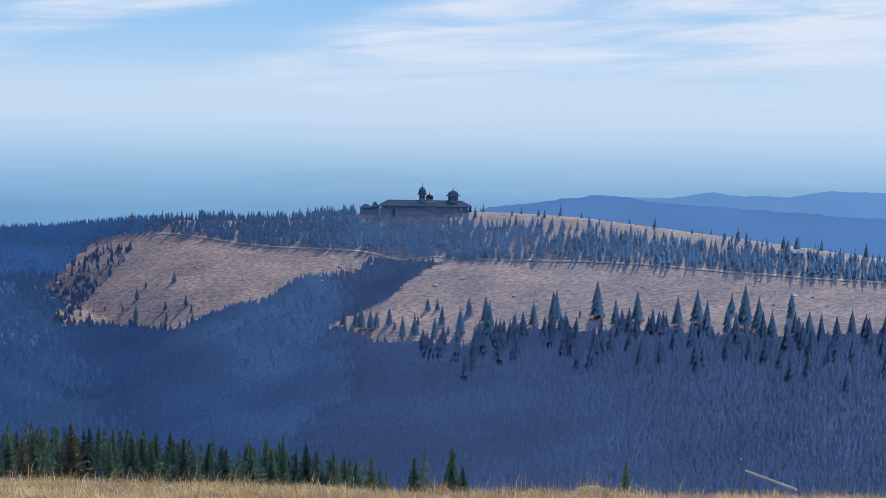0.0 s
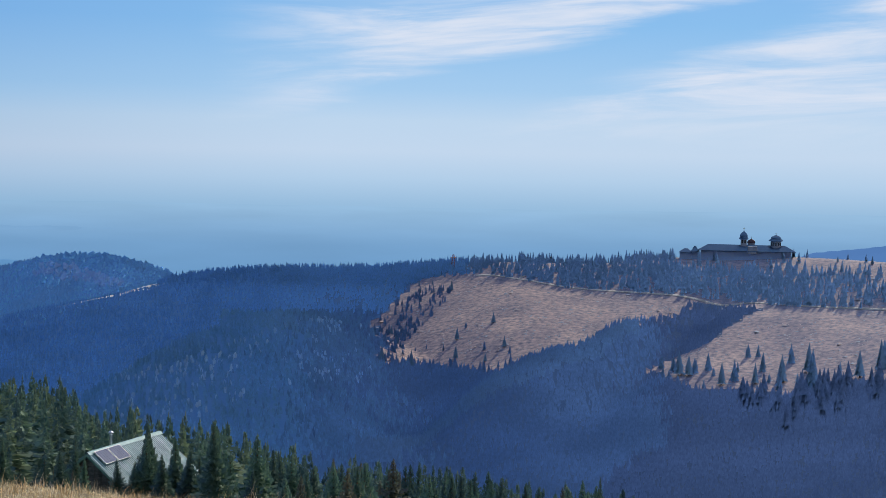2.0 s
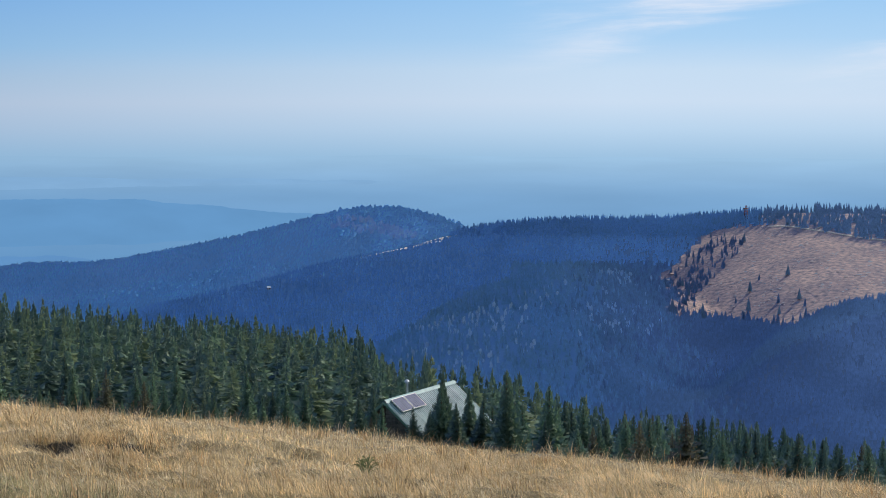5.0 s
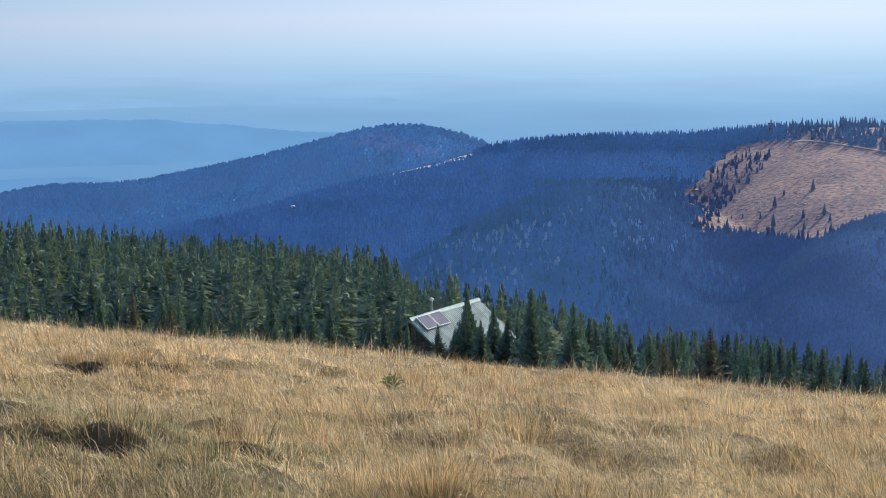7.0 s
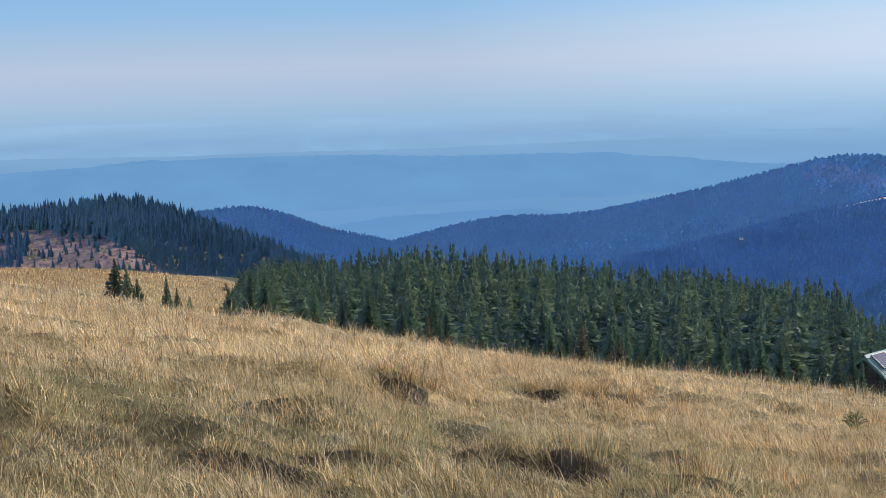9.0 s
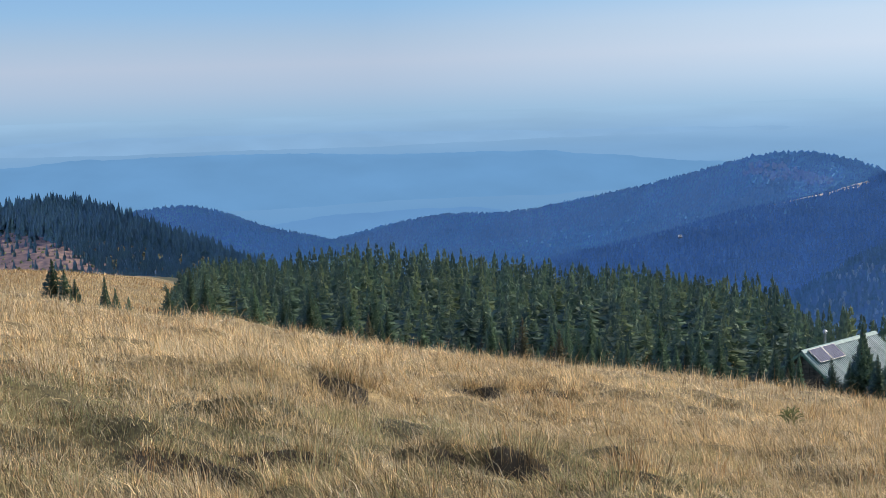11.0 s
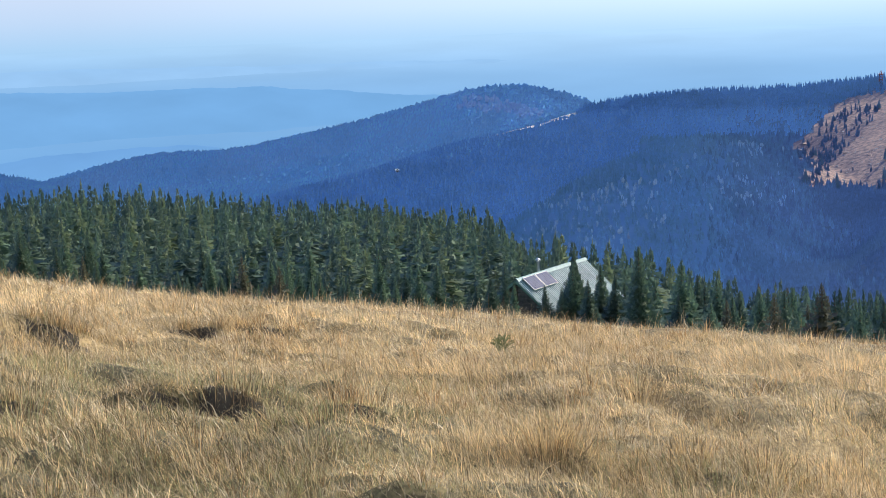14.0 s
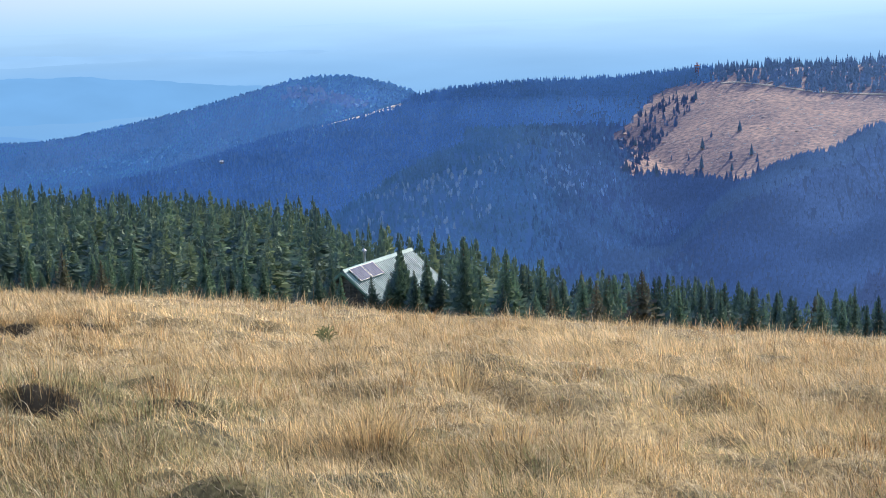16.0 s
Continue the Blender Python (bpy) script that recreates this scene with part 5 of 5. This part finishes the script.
    for b, top, foot in ((-9.92, 4.84, 5.27), (-11.26, 5.45, 5.92), (-9.5, 5.7, 6.15), (-11.5, 3.72, 4.1), (-11.3, 6.1, 6.62), (-12.95, 6.3, 6.95), (-14.05, 6.1, 6.75), (-13.5, 5.7, 6.1),
                         (-12.7, 3.75, 3.95), (-12.2, 3.72, 3.9), (-13.7, 5.4, 5.75), (-10.2, 6.35, 6.7), (-8.6, 6.3, 6.7),
                         (5.72, 4.95, 6.4), (1.59, 5.6, 6.7), (4.1, 5.35, 6.5), (11.1, 4.95, 6.6), (9.38, 5.2, 6.5), (-1.5, 6.4, 7.3), (-3.05, 6.05, 7.0), (-2.7, 6.2, 7.0),
                         (7.2, 5.3, 6.5), (3.37, 5.8, 6.8), (8.67, 5.45, 6.6), (0.65, 6.05, 7.1), (11.6, 5.4, 6.7), (13.4, 5.8, 6.8), (12.9, 5.9, 6.8), (14.9, 5.7, 6.7), (6.4, 5.6, 6.7), (-0.3, 6.4, 7.2),
                         (15.3, 3.35, 3.95), (12.86, 3.2, 3.75), (12.4, 3.15, 3.72), (12.55, 3.3, 3.75), (10.3, 3.1, 3.4), (10.55, 3.15, 3.42), (3.7, 2.42, 2.75), (2.5, 2.45, 2.7), (14.4, 3.55, 3.85),
                         (9.1, 3.0, 3.2), (15.75, 3.7, 4.05), (11.5, 3.45, 3.7)):
        d = on_land(b, foot, 700, 1160)
        spots.append((b, d, d * (math.tan(radians(foot)) - math.tan(radians(top)))))
    for k, (b, d, h) in enumerate(spots[::-1]):
        x, y = polar(b, d)
        w = h * rng.uniform(0.2, 0.27)
        m = pose(x, y, float(height(b, d)) - 0.2, 0, 0, rng.uniform(0, 360)) @ Matrix.Diagonal((w, w, h, 1))
        if k < len(spots) - 1:
            copy_thing(base, m)
        else:
            base.matrix_basis = m


lone_spruces()

# ---- small buildings far off ----
M["white_sheet"] = material("white painted sheet", (0.70, 0.71, 0.72), (0.82, 0.82, 0.82), 0.5, 0.5)


def cabin(b, d, turn, long, wide, tall, wall, roof, label):
    x, y = polar(b, d)
    z = float(height(b, d)) - 0.4
    house = thing("cabin", label, "cabin", pose(x, y, z, 0, 0, -b + turn), "cabins by the road")
    part("wall", box(-long / 2, -wide / 2, 0, long / 2, wide / 2, tall), wall, house)
    part("roof", hip_roof(-long / 2 - 0.4, long / 2 + 0.4, -wide / 2 - 0.4, wide / 2 + 0.4, tall, tall + wide * 0.42, 0.4), roof, house)
    part("door", box(-0.45, -wide / 2 - 0.06, 0.3, 0.45, -wide / 2 + 0.02, 2.4), M["boards"], house)
    for q in (-0.3, 0.3):
        part("window", box(q * long - 0.45, -wide / 2 - 0.05, 1.2, q * long + 0.45, -wide / 2 + 0.02, 2.1), M["glass"], house)


cabin(12.9, 952, 12, 6.5, 5, 2.8, M["log_wall"], M["white_sheet"], "timber cabin with a bright sheet roof above the road")
cabin(13.45, 945, -8, 5, 4, 2.4, M["render_wall"], M["slate"], "small pale cabin among the spruces")
cabin(12.55, 946, 20, 5, 4, 2.2, M["log_wall"], M["slate"], "dark timber shed beside the road")
cabin(14.2, 922, 5, 3.0, 2.2, 1.7, M["white_sheet"], M["white_sheet"], "small white roadside hut")
cabin(-29.0, 1205, 10, 2.6, 2.2, 1.7, M["render_wall"], M["white_sheet"], "small white house at the edge of the wood")


def mast():
    """Red lattice mast that stands out of the wood on the ridge."""
    b, d = -11.45, 1165.0
    x, y = polar(b, d)
    m = thing("lattice_mast", "rusty red lattice mast among the ridge spruces", "mast", pose(x, y, float(height(b, d)) - 0.5))
    paint = material("rusty red paint", (0.28, 0.10, 0.08), (0.36, 0.15, 0.12), 0.6, 0.7)
    for sx in (-1, 1):
        for sy in (-1, 1):
            part("leg", rod((1.6 * sx, 1.6 * sy, 0), (0.5 * sx, 0.5 * sy, 10.5), 0.16, 0.12, 5), paint, m)
    for k in range(5):
        z, q = 1.5 + 2 * k, 1.6 - 0.105 * (1.5 + 2 * k)
        for sx, sy, ex, ey in ((-1, -1, 1, -1), (1, -1, 1, 1), (1, 1, -1, 1), (-1, 1, -1, -1)):
            part("brace", rod((q * sx, q * sy, z), ((q - 0.15) * ex, (q - 0.15) * ey, z + 1.6), 0.09, 0.09, 4), paint, m)
    part("platform", box(-1.6, -1.6, 8.4, 1.6, 1.6, 8.8), paint, m)


mast()


# ---- brow: fallen pole and post ----
M["weathered"] = material("bleached wood", (0.55, 0.52, 0.47), (0.72, 0.69, 0.63), 3, 0.8, bump=0.3, bump_scale=20, stretch=(1, 1, 0.2))


def fallen_pole():
    d0, d1 = 29.0, 28.2
    x0, y0 = polar(11.27, d0)
    x1, y1 = polar(13.12, d1)
    z0, z1 = EYE - d0 * math.tan(radians(11.70)), EYE - d1 * math.tan(radians(12.27))
    pole = thing("fallen_pole", "bleached wooden pole leaning on a short post in the grass", "pole")
    part("bar", rod((x0, y0, z0), (x1, y1, z1), 0.022, 0.028, 8), M["weathered"], pole)
    gx, gy = polar(11.3, 29.0)
    part("post", rod((gx, gy, float(height(11.3, 29.0)) - 0.1), (gx, gy, z0 + 0.01), 0.010, 0.009, 6), M["bark"], pole, "thin dark prop")
    wire = thing("marker_stake", "thin bleached marker stake standing in the grass", "stake")
    part("rod", rod((gx, gy + 0.4, float(height(11.3, 29.4)) - 0.1), (gx - 0.02, gy + 0.4, EYE - 29.4 * math.tan(radians(10.7))), 0.006, 0.004, 6), M["bark"], wire)
    part("tip", rod((gx - 0.02, gy + 0.4, EYE - 29.4 * math.tan(radians(11.33))), (gx - 0.02, gy + 0.4, EYE - 29.4 * math.tan(radians(11.25))), 0.012, 0.012, 6), M["weathered"], wire)


fallen_pole()


# ---- grass ----
def blades(name, b, d, tall, wide, lean, toward, mats, index, label):
    """Bent blades of grass, each a tapering strip of three triangles."""
    n = len(b)
    x, y = polar(b, d)
    z = height(b, d) - 0.02
    face = rng.uniform(0, 2 * math.pi, n)
    wx, wy = np.cos(face) * wide / 2, np.sin(face) * wide / 2
    slant = 1 / np.sqrt(1 + lean * lean)
    lx, ly = np.cos(toward) * lean * slant * tall, np.sin(toward) * lean * slant * tall
    verts = np.empty((n, 5, 3), np.float32)
    for k, (f, bend, w) in enumerate(((0, 0, 1), (0, 0, -1), (0.55, 0.32, 0.8), (0.55, 0.32, -0.8), (1, 1, 0))):
        verts[:, k, 0] = x + lx * bend + wx * w
        verts[:, k, 1] = y + ly * bend + wy * w
        verts[:, k, 2] = z + tall * slant * f * (1 + 0.25 * (1 - f))
    tris = np.array([(0, 1, 2), (1, 3, 2), (2, 3, 4)])[None] + (np.arange(n) * 5)[:, None, None]
    ob = soup(name, verts.reshape(-1, 3), tris.reshape(-1, 3), mats, np.repeat(index, 3))
    return tagged(ob, label, "grass", kind="stuff")


def spikes(name, b, d, tall, wide, lean, toward, mats, index, label):
    """Short straight stems of one triangle each."""
    n = len(b)
    x, y = polar(b, d)
    z = height(b, d) - 0.01
    face = rng.uniform(0, 2 * math.pi, n)
    wx, wy = np.cos(face) * wide / 2, np.sin(face) * wide / 2
    slant = 1 / np.sqrt(1 + lean * lean)
    verts = np.empty((n, 3, 3), np.float32)
    verts[:, 0] = np.stack([x - wx, y - wy, z], -1)
    verts[:, 1] = np.stack([x + wx, y + wy, z], -1)
    verts[:, 2] = np.stack([x + np.cos(toward) * lean * slant * tall, y + np.sin(toward) * lean * slant * tall, z + tall * slant], -1)
    ob = soup(name, verts.reshape(-1, 3), np.arange(3 * n).reshape(-1, 3), mats, index)
    return tagged(ob, label, "grass", kind="stuff")


def meadow():
    """Dry grass: short straw matted every which way, bent stems in tufts, tussocks and bleached fallen stems."""
    mats = (M["straw"], M["russet"], M["green_blade"], M["pale_blade"], M["dead_shade_blade"])

    def strewn(count, share):
        b, u = rng.uniform(-60, 20, count), rng.uniform(0, 1, count)
        d = np.where(rng.uniform(0, 1, count) < share, 6.0 + 17 * u ** 1.2, np.sqrt(36 + 2089 * u))
        shown = (b < -2) | (d > 17)
        return polar(b[shown], d[shown])

    def traits(x, y):
        d = np.hypot(x, y)
        stock = 0.85 * rough(x, y, 0.34, 79, 2) + 0.5 * rough(x, y, 1.6, 80, 2)
        short = np.clip((14.5 - d) / 3.5, 0, 1) * np.clip(0.85 + 0.9 * rough(x, y, 1.5, 87), 0, 1) * np.clip((-23 - np.degrees(np.arctan2(x, y))) / 9, 0.35, 1)
        green = np.clip(0.02 + 0.75 * short * np.clip(0.5 + 1.1 * rough(x, y, 0.9, 101), 0, 1), 0, 0.6)
        green = green + 0.28 * np.clip((11.6 - d) / 1.5, 0, 1) * np.clip((-32 - np.degrees(np.arctan2(x, y))) / 3, 0, 1) * np.clip(0.6 + rough(x, y, 0.8, 103), 0, 1)
        red = np.clip(0.14 + 0.30 * rough(x, y, 2.6, 97), 0.02, 0.5)
        return d, np.clip(0.55 + 0.55 * stock, 0.28, 1.4), short, green, red, radians(208) + 0.7 * rough(x, y, 4, 91)

    # share of dark blades: old stems, and painted shade in gaps and hollows
    def sorts(n, green, red, mood, dead, pale=0.74):
        kind = np.zeros(n, int)
        kind[mood < red] = 1
        kind[mood > pale] = 3
        kind[rng.uniform(0, 1, n) < green] = 2
        kind[rng.uniform(0, 1, n) < dead] = 4
        return kind

    def bare(x, y):
        hollow = np.zeros(len(x))
        for hb, hd, long, wide, deep in HOLLOWS:
            hx, hy = polar(hb, hd)
            near = np.abs(x - hx) + np.abs(y - hy) < 2.5
            ca, sa = math.cos(radians(hb)), math.sin(radians(hb))
            p, q = (x[near] - hx) * ca - (y[near] - hy) * sa, (x[near] - hx) * sa + (y[near] - hy) * ca
            hollow[near] = np.maximum(hollow[near], min(1.0, deep / 0.3) * np.exp(-((p / (0.8 * long)) ** 2 + ((q + 0.35 * wide) / (0.8 * wide)) ** 2) ** 2))
        return hollow

    def to_polar(x, y):
        return np.degrees(np.arctan2(x, y)), np.hypot(x, y)

    # short straw
    x, y = strewn(STRAW, 0.7)
    x, y = x + rng.normal(0, 0.03, len(x)), y + rng.normal(0, 0.03, len(x))
    d, rich, short, green, red, wind = traits(x, y)
    k = rng.uniform(0, 1, len(x)) < np.clip(0.40 + 0.9 * rich, 0, 1) * (1 - 0.6 * bare(x, y))
    x, y, d, rich, short, green, red, wind = (v[k] for v in (x, y, d, rich, short, green, red, wind))
    n = len(x)
    clump = lattice(x / 0.07, y / 0.07, 55)
    mood = np.clip(0.5 + 0.28 * clump + rng.normal(0, 0.24, n), 0, 1)
    tall = (0.022 + 0.125 * rich ** 1.4) * rng.uniform(0.5, 1.5, n) * (1 - 0.3 * short) * np.interp(d, (8, 16, 30), (1.0, 1.05, 1.25)) * (1 + 0.35 * clump)
    wide = np.interp(d, (5, 15, 45), (0.0030, 0.0056, 0.013)) * rng.uniform(0.5, 1.5, n)
    lean = np.abs(rng.normal(1.0, 0.9, n))
    toward = np.where(rng.uniform(0, 1, n) < 0.55 - 0.35 * short, wind + rng.normal(0, 0.6, n), rng.uniform(0, 6.28, n))
    spikes("dry_grass", *to_polar(x, y), tall, wide, lean, toward, mats, sorts(n, green, red, mood, np.interp(d, (9, 12, 16), (0.20, 0.11, 0.01)) * np.where(x / y > -0.55, 0.8, 1) + 0.14 * (d < 11.4) * (x / y < -0.63) + 0.75 * bare(x, y), np.interp(d, (9, 12, 18), (0.66, 0.62, 0.54))), "short dry straw matted between the golden grass")

    # bent stems in tufts, and tussocks with a dark foot
    for count, per, spread, size, label in ((14000, 9, (0.02, 0.07), (0.12, 0.13), "golden grass stems bent by the wind"),
                                            (1900, 30, (0.03, 0.06), (0.15, 0.11), "bristling tussocks of russet and golden grass")):
        tx, ty = strewn(count, 0.75)
        if per > 20:
            # overhanging tufts along the upper rim of the hollows
            for hb, hd, long, wide, deep in (h for h in HOLLOWS[:12] if h[4] > 0.1):
                rim = rng.uniform(-1.0, 1.0, 16) * long
                out = wide * rng.uniform(0.35, 0.9, 16)
                hx, hy = polar(hb, hd)
                ca, sa = math.cos(radians(hb)), math.sin(radians(hb))
                tx, ty = np.append(tx, hx + rim * ca + out * sa), np.append(ty, hy - rim * sa + out * ca)
        count = len(tx)
        which = np.repeat(np.arange(count), per)
        n = len(which)
        ox, oy = rng.normal(0, 1, n), rng.normal(0, 1, n)
        foot = rng.uniform(*spread, count)[which]
        x, y = tx[which] + ox * foot, ty[which] + oy * foot
        d, rich, short, green, red, wind = traits(x, y)
        tall = (size[0] + size[1] * rich) * rng.lognormal(0, 0.22, count)[which] * rng.uniform(0.5, 1.2, n) * (1 - 0.70 * short) * np.interp(d, (8, 20, 30), (1.0, 0.95, 1.05))
        tall = tall * (1 - 0.6 * bare(x, y))
        mood = 0.6 * rng.uniform(0, 1, count)[which] + 0.4 * rng.uniform(0, 1, n)
        kind = sorts(n, green, red + (0.25 if per > 20 else 0), mood, np.interp(d, (9, 16), (0.14, 0.02)) + 0.8 * bare(x, y), 0.72)
        if per > 20:
            toward = np.arctan2(oy, ox) + rng.normal(0, 0.4, n)
            lean = np.hypot(ox, oy) * 0.42 + rng.uniform(0, 0.25, n)
        else:
            toward = np.arctan2(np.sin(wind) + 0.4 * oy, np.cos(wind) + 0.4 * ox) + rng.normal(0, 1, n) * (0.45 + 1.2 * short)
            lean = np.clip(1.1 + rng.normal(0, 0.6, n), 0.15, 2.6)
        wide = np.interp(d, (5, 15, 45), (0.0026, 0.0046, 0.010)) * rng.uniform(0.5, 1.5, n)
        blades("dry_grass", *to_polar(x, y), np.clip(tall, 0.02, 0.40), wide, lean, toward, mats, kind, label)

    # single tall tufts: bearing, distance, height, spread, stems, sort
    for tb, td, high, wide_foot, stems, sort in ((-24.7, 8.55, 0.34, 0.11, 240, 0), (-32.0, 10.4, 0.34, 0.11, 150, 1), (-31.1, 10.7, 0.34, 0.12, 120, 0), (-35.2, 15.7, 0.24, 0.13, 90, 1), (-36.2, 10.1, 0.30, 0.2, 200, 0),
                                                 (-19.1, 9.1, 0.26, 0.12, 160, 0), (-9.9, 17.1, 0.24, 0.22, 220, 4), (-5.8, 10.5, 0.26, 0.12, 160, 1), (-16.5, 8.5, 0.24, 0.10, 140, 0), (-44.1, 9.1, 0.26, 0.16, 200, 2),
                                                 (-34.4, 8.95, 0.20, 0.16, 240, 2), (-32.9, 8.8, 0.20, 0.15, 220, 2), (-21.0, 12.9, 0.32, 0.16, 220, 0), (-27.6, 14.4, 0.26, 0.2, 200, 1)):
        ox, oy = rng.normal(0, 1, stems), rng.normal(0, 1, stems)
        cx, cy = polar(tb, td)
        tall = high * rng.uniform(0.45, 1.1, stems) * np.exp(-0.12 * (ox * ox + oy * oy))
        kind = np.where(rng.uniform(0, 1, stems) < 0.6, sort, rng.choice((0, 1, 4), stems))
        blades("dry_grass", *to_polar(cx + ox * wide_foot, cy + oy * wide_foot), tall, 0.0042 * rng.uniform(0.5, 1.3, stems), np.hypot(ox, oy) * 0.35 + rng.uniform(0, 0.3, stems),
               np.arctan2(oy, ox) + rng.normal(0, 0.5, stems), mats, kind, "tall bristling tuft of grass")

    # slender seed heads that stand above the grass towards the brow
    n = 26000
    b, d = rng.uniform(-59, 16, n), np.sqrt(rng.uniform(18 ** 2, 46 ** 2, n))
    x, y = polar(b, d)
    crowd = rng.uniform(0, 1, n) < np.clip(0.5 + 0.9 * rough(x, y, 2.2, 119), 0, 1)
    b, d, x, y = b[crowd], d[crowd], x[crowd], y[crowd]
    n = len(b)
    blades("dry_grass", b, d, rng.uniform(0.16, 0.27, n) * rng.choice((1, 1, 1.4, 1.9), n), np.interp(d, (16, 44), (0.0042, 0.0085)) * rng.uniform(0.6, 1.3, n), np.abs(rng.normal(0.35, 0.3, n)),
           radians(20) + rng.normal(0, 0.9, n), mats, rng.choice((0, 0, 1, 3, 4), n), "slender seed heads above the golden grass")

    # fallen bleached stems
    x, y = strewn(22000, 0.85)
    n = len(x)
    d, rich, short, green, red, wind = traits(x, y)
    toward = wind + rng.normal(0, 1, n) * (0.55 + 0.9 * short) + math.pi * (rng.uniform(0, 1, n) < 0.3)
    kind = np.where(rng.uniform(0, 1, n) < 0.72, 3, 0)
    wide = np.interp(d, (5, 15, 45), (0.0028, 0.0048, 0.009)) * rng.uniform(0.6, 1.5, n)
    blades("dry_grass", *to_polar(x, y), rng.uniform(0.12, 0.36, n) * (1 - 0.35 * short) * (1 - 0.7 * bare(x, y)), wide, rng.uniform(1.0, 3.5, n), toward, mats, kind, "bleached fallen stems lying over the grass")


STRAW = 1280000
meadow()


def grass_around():
    """Short grass round the place where one stands."""
    b, d = scatter(-180, 180, 0.3, 7.2, 0.0036)
    near = (d < 6.3) | (b < -60) | (b > -2)
    b, d = b[near], d[near]
    n = len(b)
    x, y = polar(b, d)
    tall = 0.09 * rng.uniform(0.5, 1.6, n) * (1 + 0.4 * rough(x, y, 0.34, 79, 2))
    spikes("dry_grass", b, d, tall, 0.006 * rng.uniform(0.5, 1.5, n), np.abs(rng.normal(1.1, 0.9, n)), rng.uniform(0, 6.28, n),
           (M["straw"], M["russet"], M["green_blade"], M["pale_blade"], M["dead_shade_blade"]), rng.choice((0, 0, 1, 2, 2, 3, 4), n), "short trodden dry grass")


grass_around()


def terrace_grass():
    """Brownish grass on the bench north of the young wood."""
    b, d = scatter(-60, -45.5, 46, 180, 0.085)
    x, y = polar(b, d)
    n = len(b)
    tall = (0.30 + 0.12 * rough(x, y, 6, 111)) * rng.uniform(0.5, 1.3, n)
    kind = (rng.uniform(0, 1, n) < np.clip(0.45 + 0.4 * rough(x, y, 9, 113), 0, 1)).astype(int)
    spikes("dry_grass", b, d, tall, np.interp(d, (46, 180), (0.016, 0.045)) * rng.uniform(0.7, 1.3, n), rng.uniform(0, 0.9, n), rng.uniform(0, 6.28, n),
           (M["straw"], M["russet"]), kind, "brownish dry grass on the bench below the brow")


terrace_grass()


def thistle(b, d, tall, spread):
    """A leafy green plant that stands out of the dry grass."""
    x, y = polar(b, d)
    p = thing("green_plant", "leafy green plant standing in the dry grass", "plant", pose(x, y, float(height(b, d)) - 0.03), "green plants in the grass")
    part("stem", rod((0, 0, 0), (0.02, 0.01, tall), 0.012, 0.005, 6), M["green_leaf"], p)
    for k in range(20):
        a, f = k * 2.4, k / 20
        z, r = 0.05 + 0.85 * f * tall, spread * (1 - 0.6 * f)
        bm = bmesh.new()
        ca, sa = math.cos(a), math.sin(a)
        pts = ((0.0, 0.004, 0.0), (0.35, 0.007, 0.028), (0.7, 0.005, 0.045), (1.0, 0.001, 0.045))
        left, right, mid = [], [], []
        for u, w, h in pts:
            for side, row in ((1, left), (0, mid), (-1, right)):
                q = Vector((u * r, side * w, z + h * 1.5 + (0.012 if side else 0)))
                row.append(bm.verts.new((q.x * ca - q.y * sa, q.x * sa + q.y * ca, q.z)))
        for k2 in range(3):
            bm.faces.new((left[k2], left[k2 + 1], mid[k2 + 1], mid[k2]))
            bm.faces.new((mid[k2], mid[k2 + 1], right[k2 + 1], right[k2]))
        part("leaf", bm, M["green_leaf"], p)


M["green_leaf"] = material("green leaves", (0.16, 0.19, 0.09), (0.26, 0.28, 0.14), 4, 0.6, object_random=0.25, through_light=0.3)
thistle(-25.75, 15.2, 0.15, 0.13)
thistle(-25.97, 15.3, 0.11, 0.10)
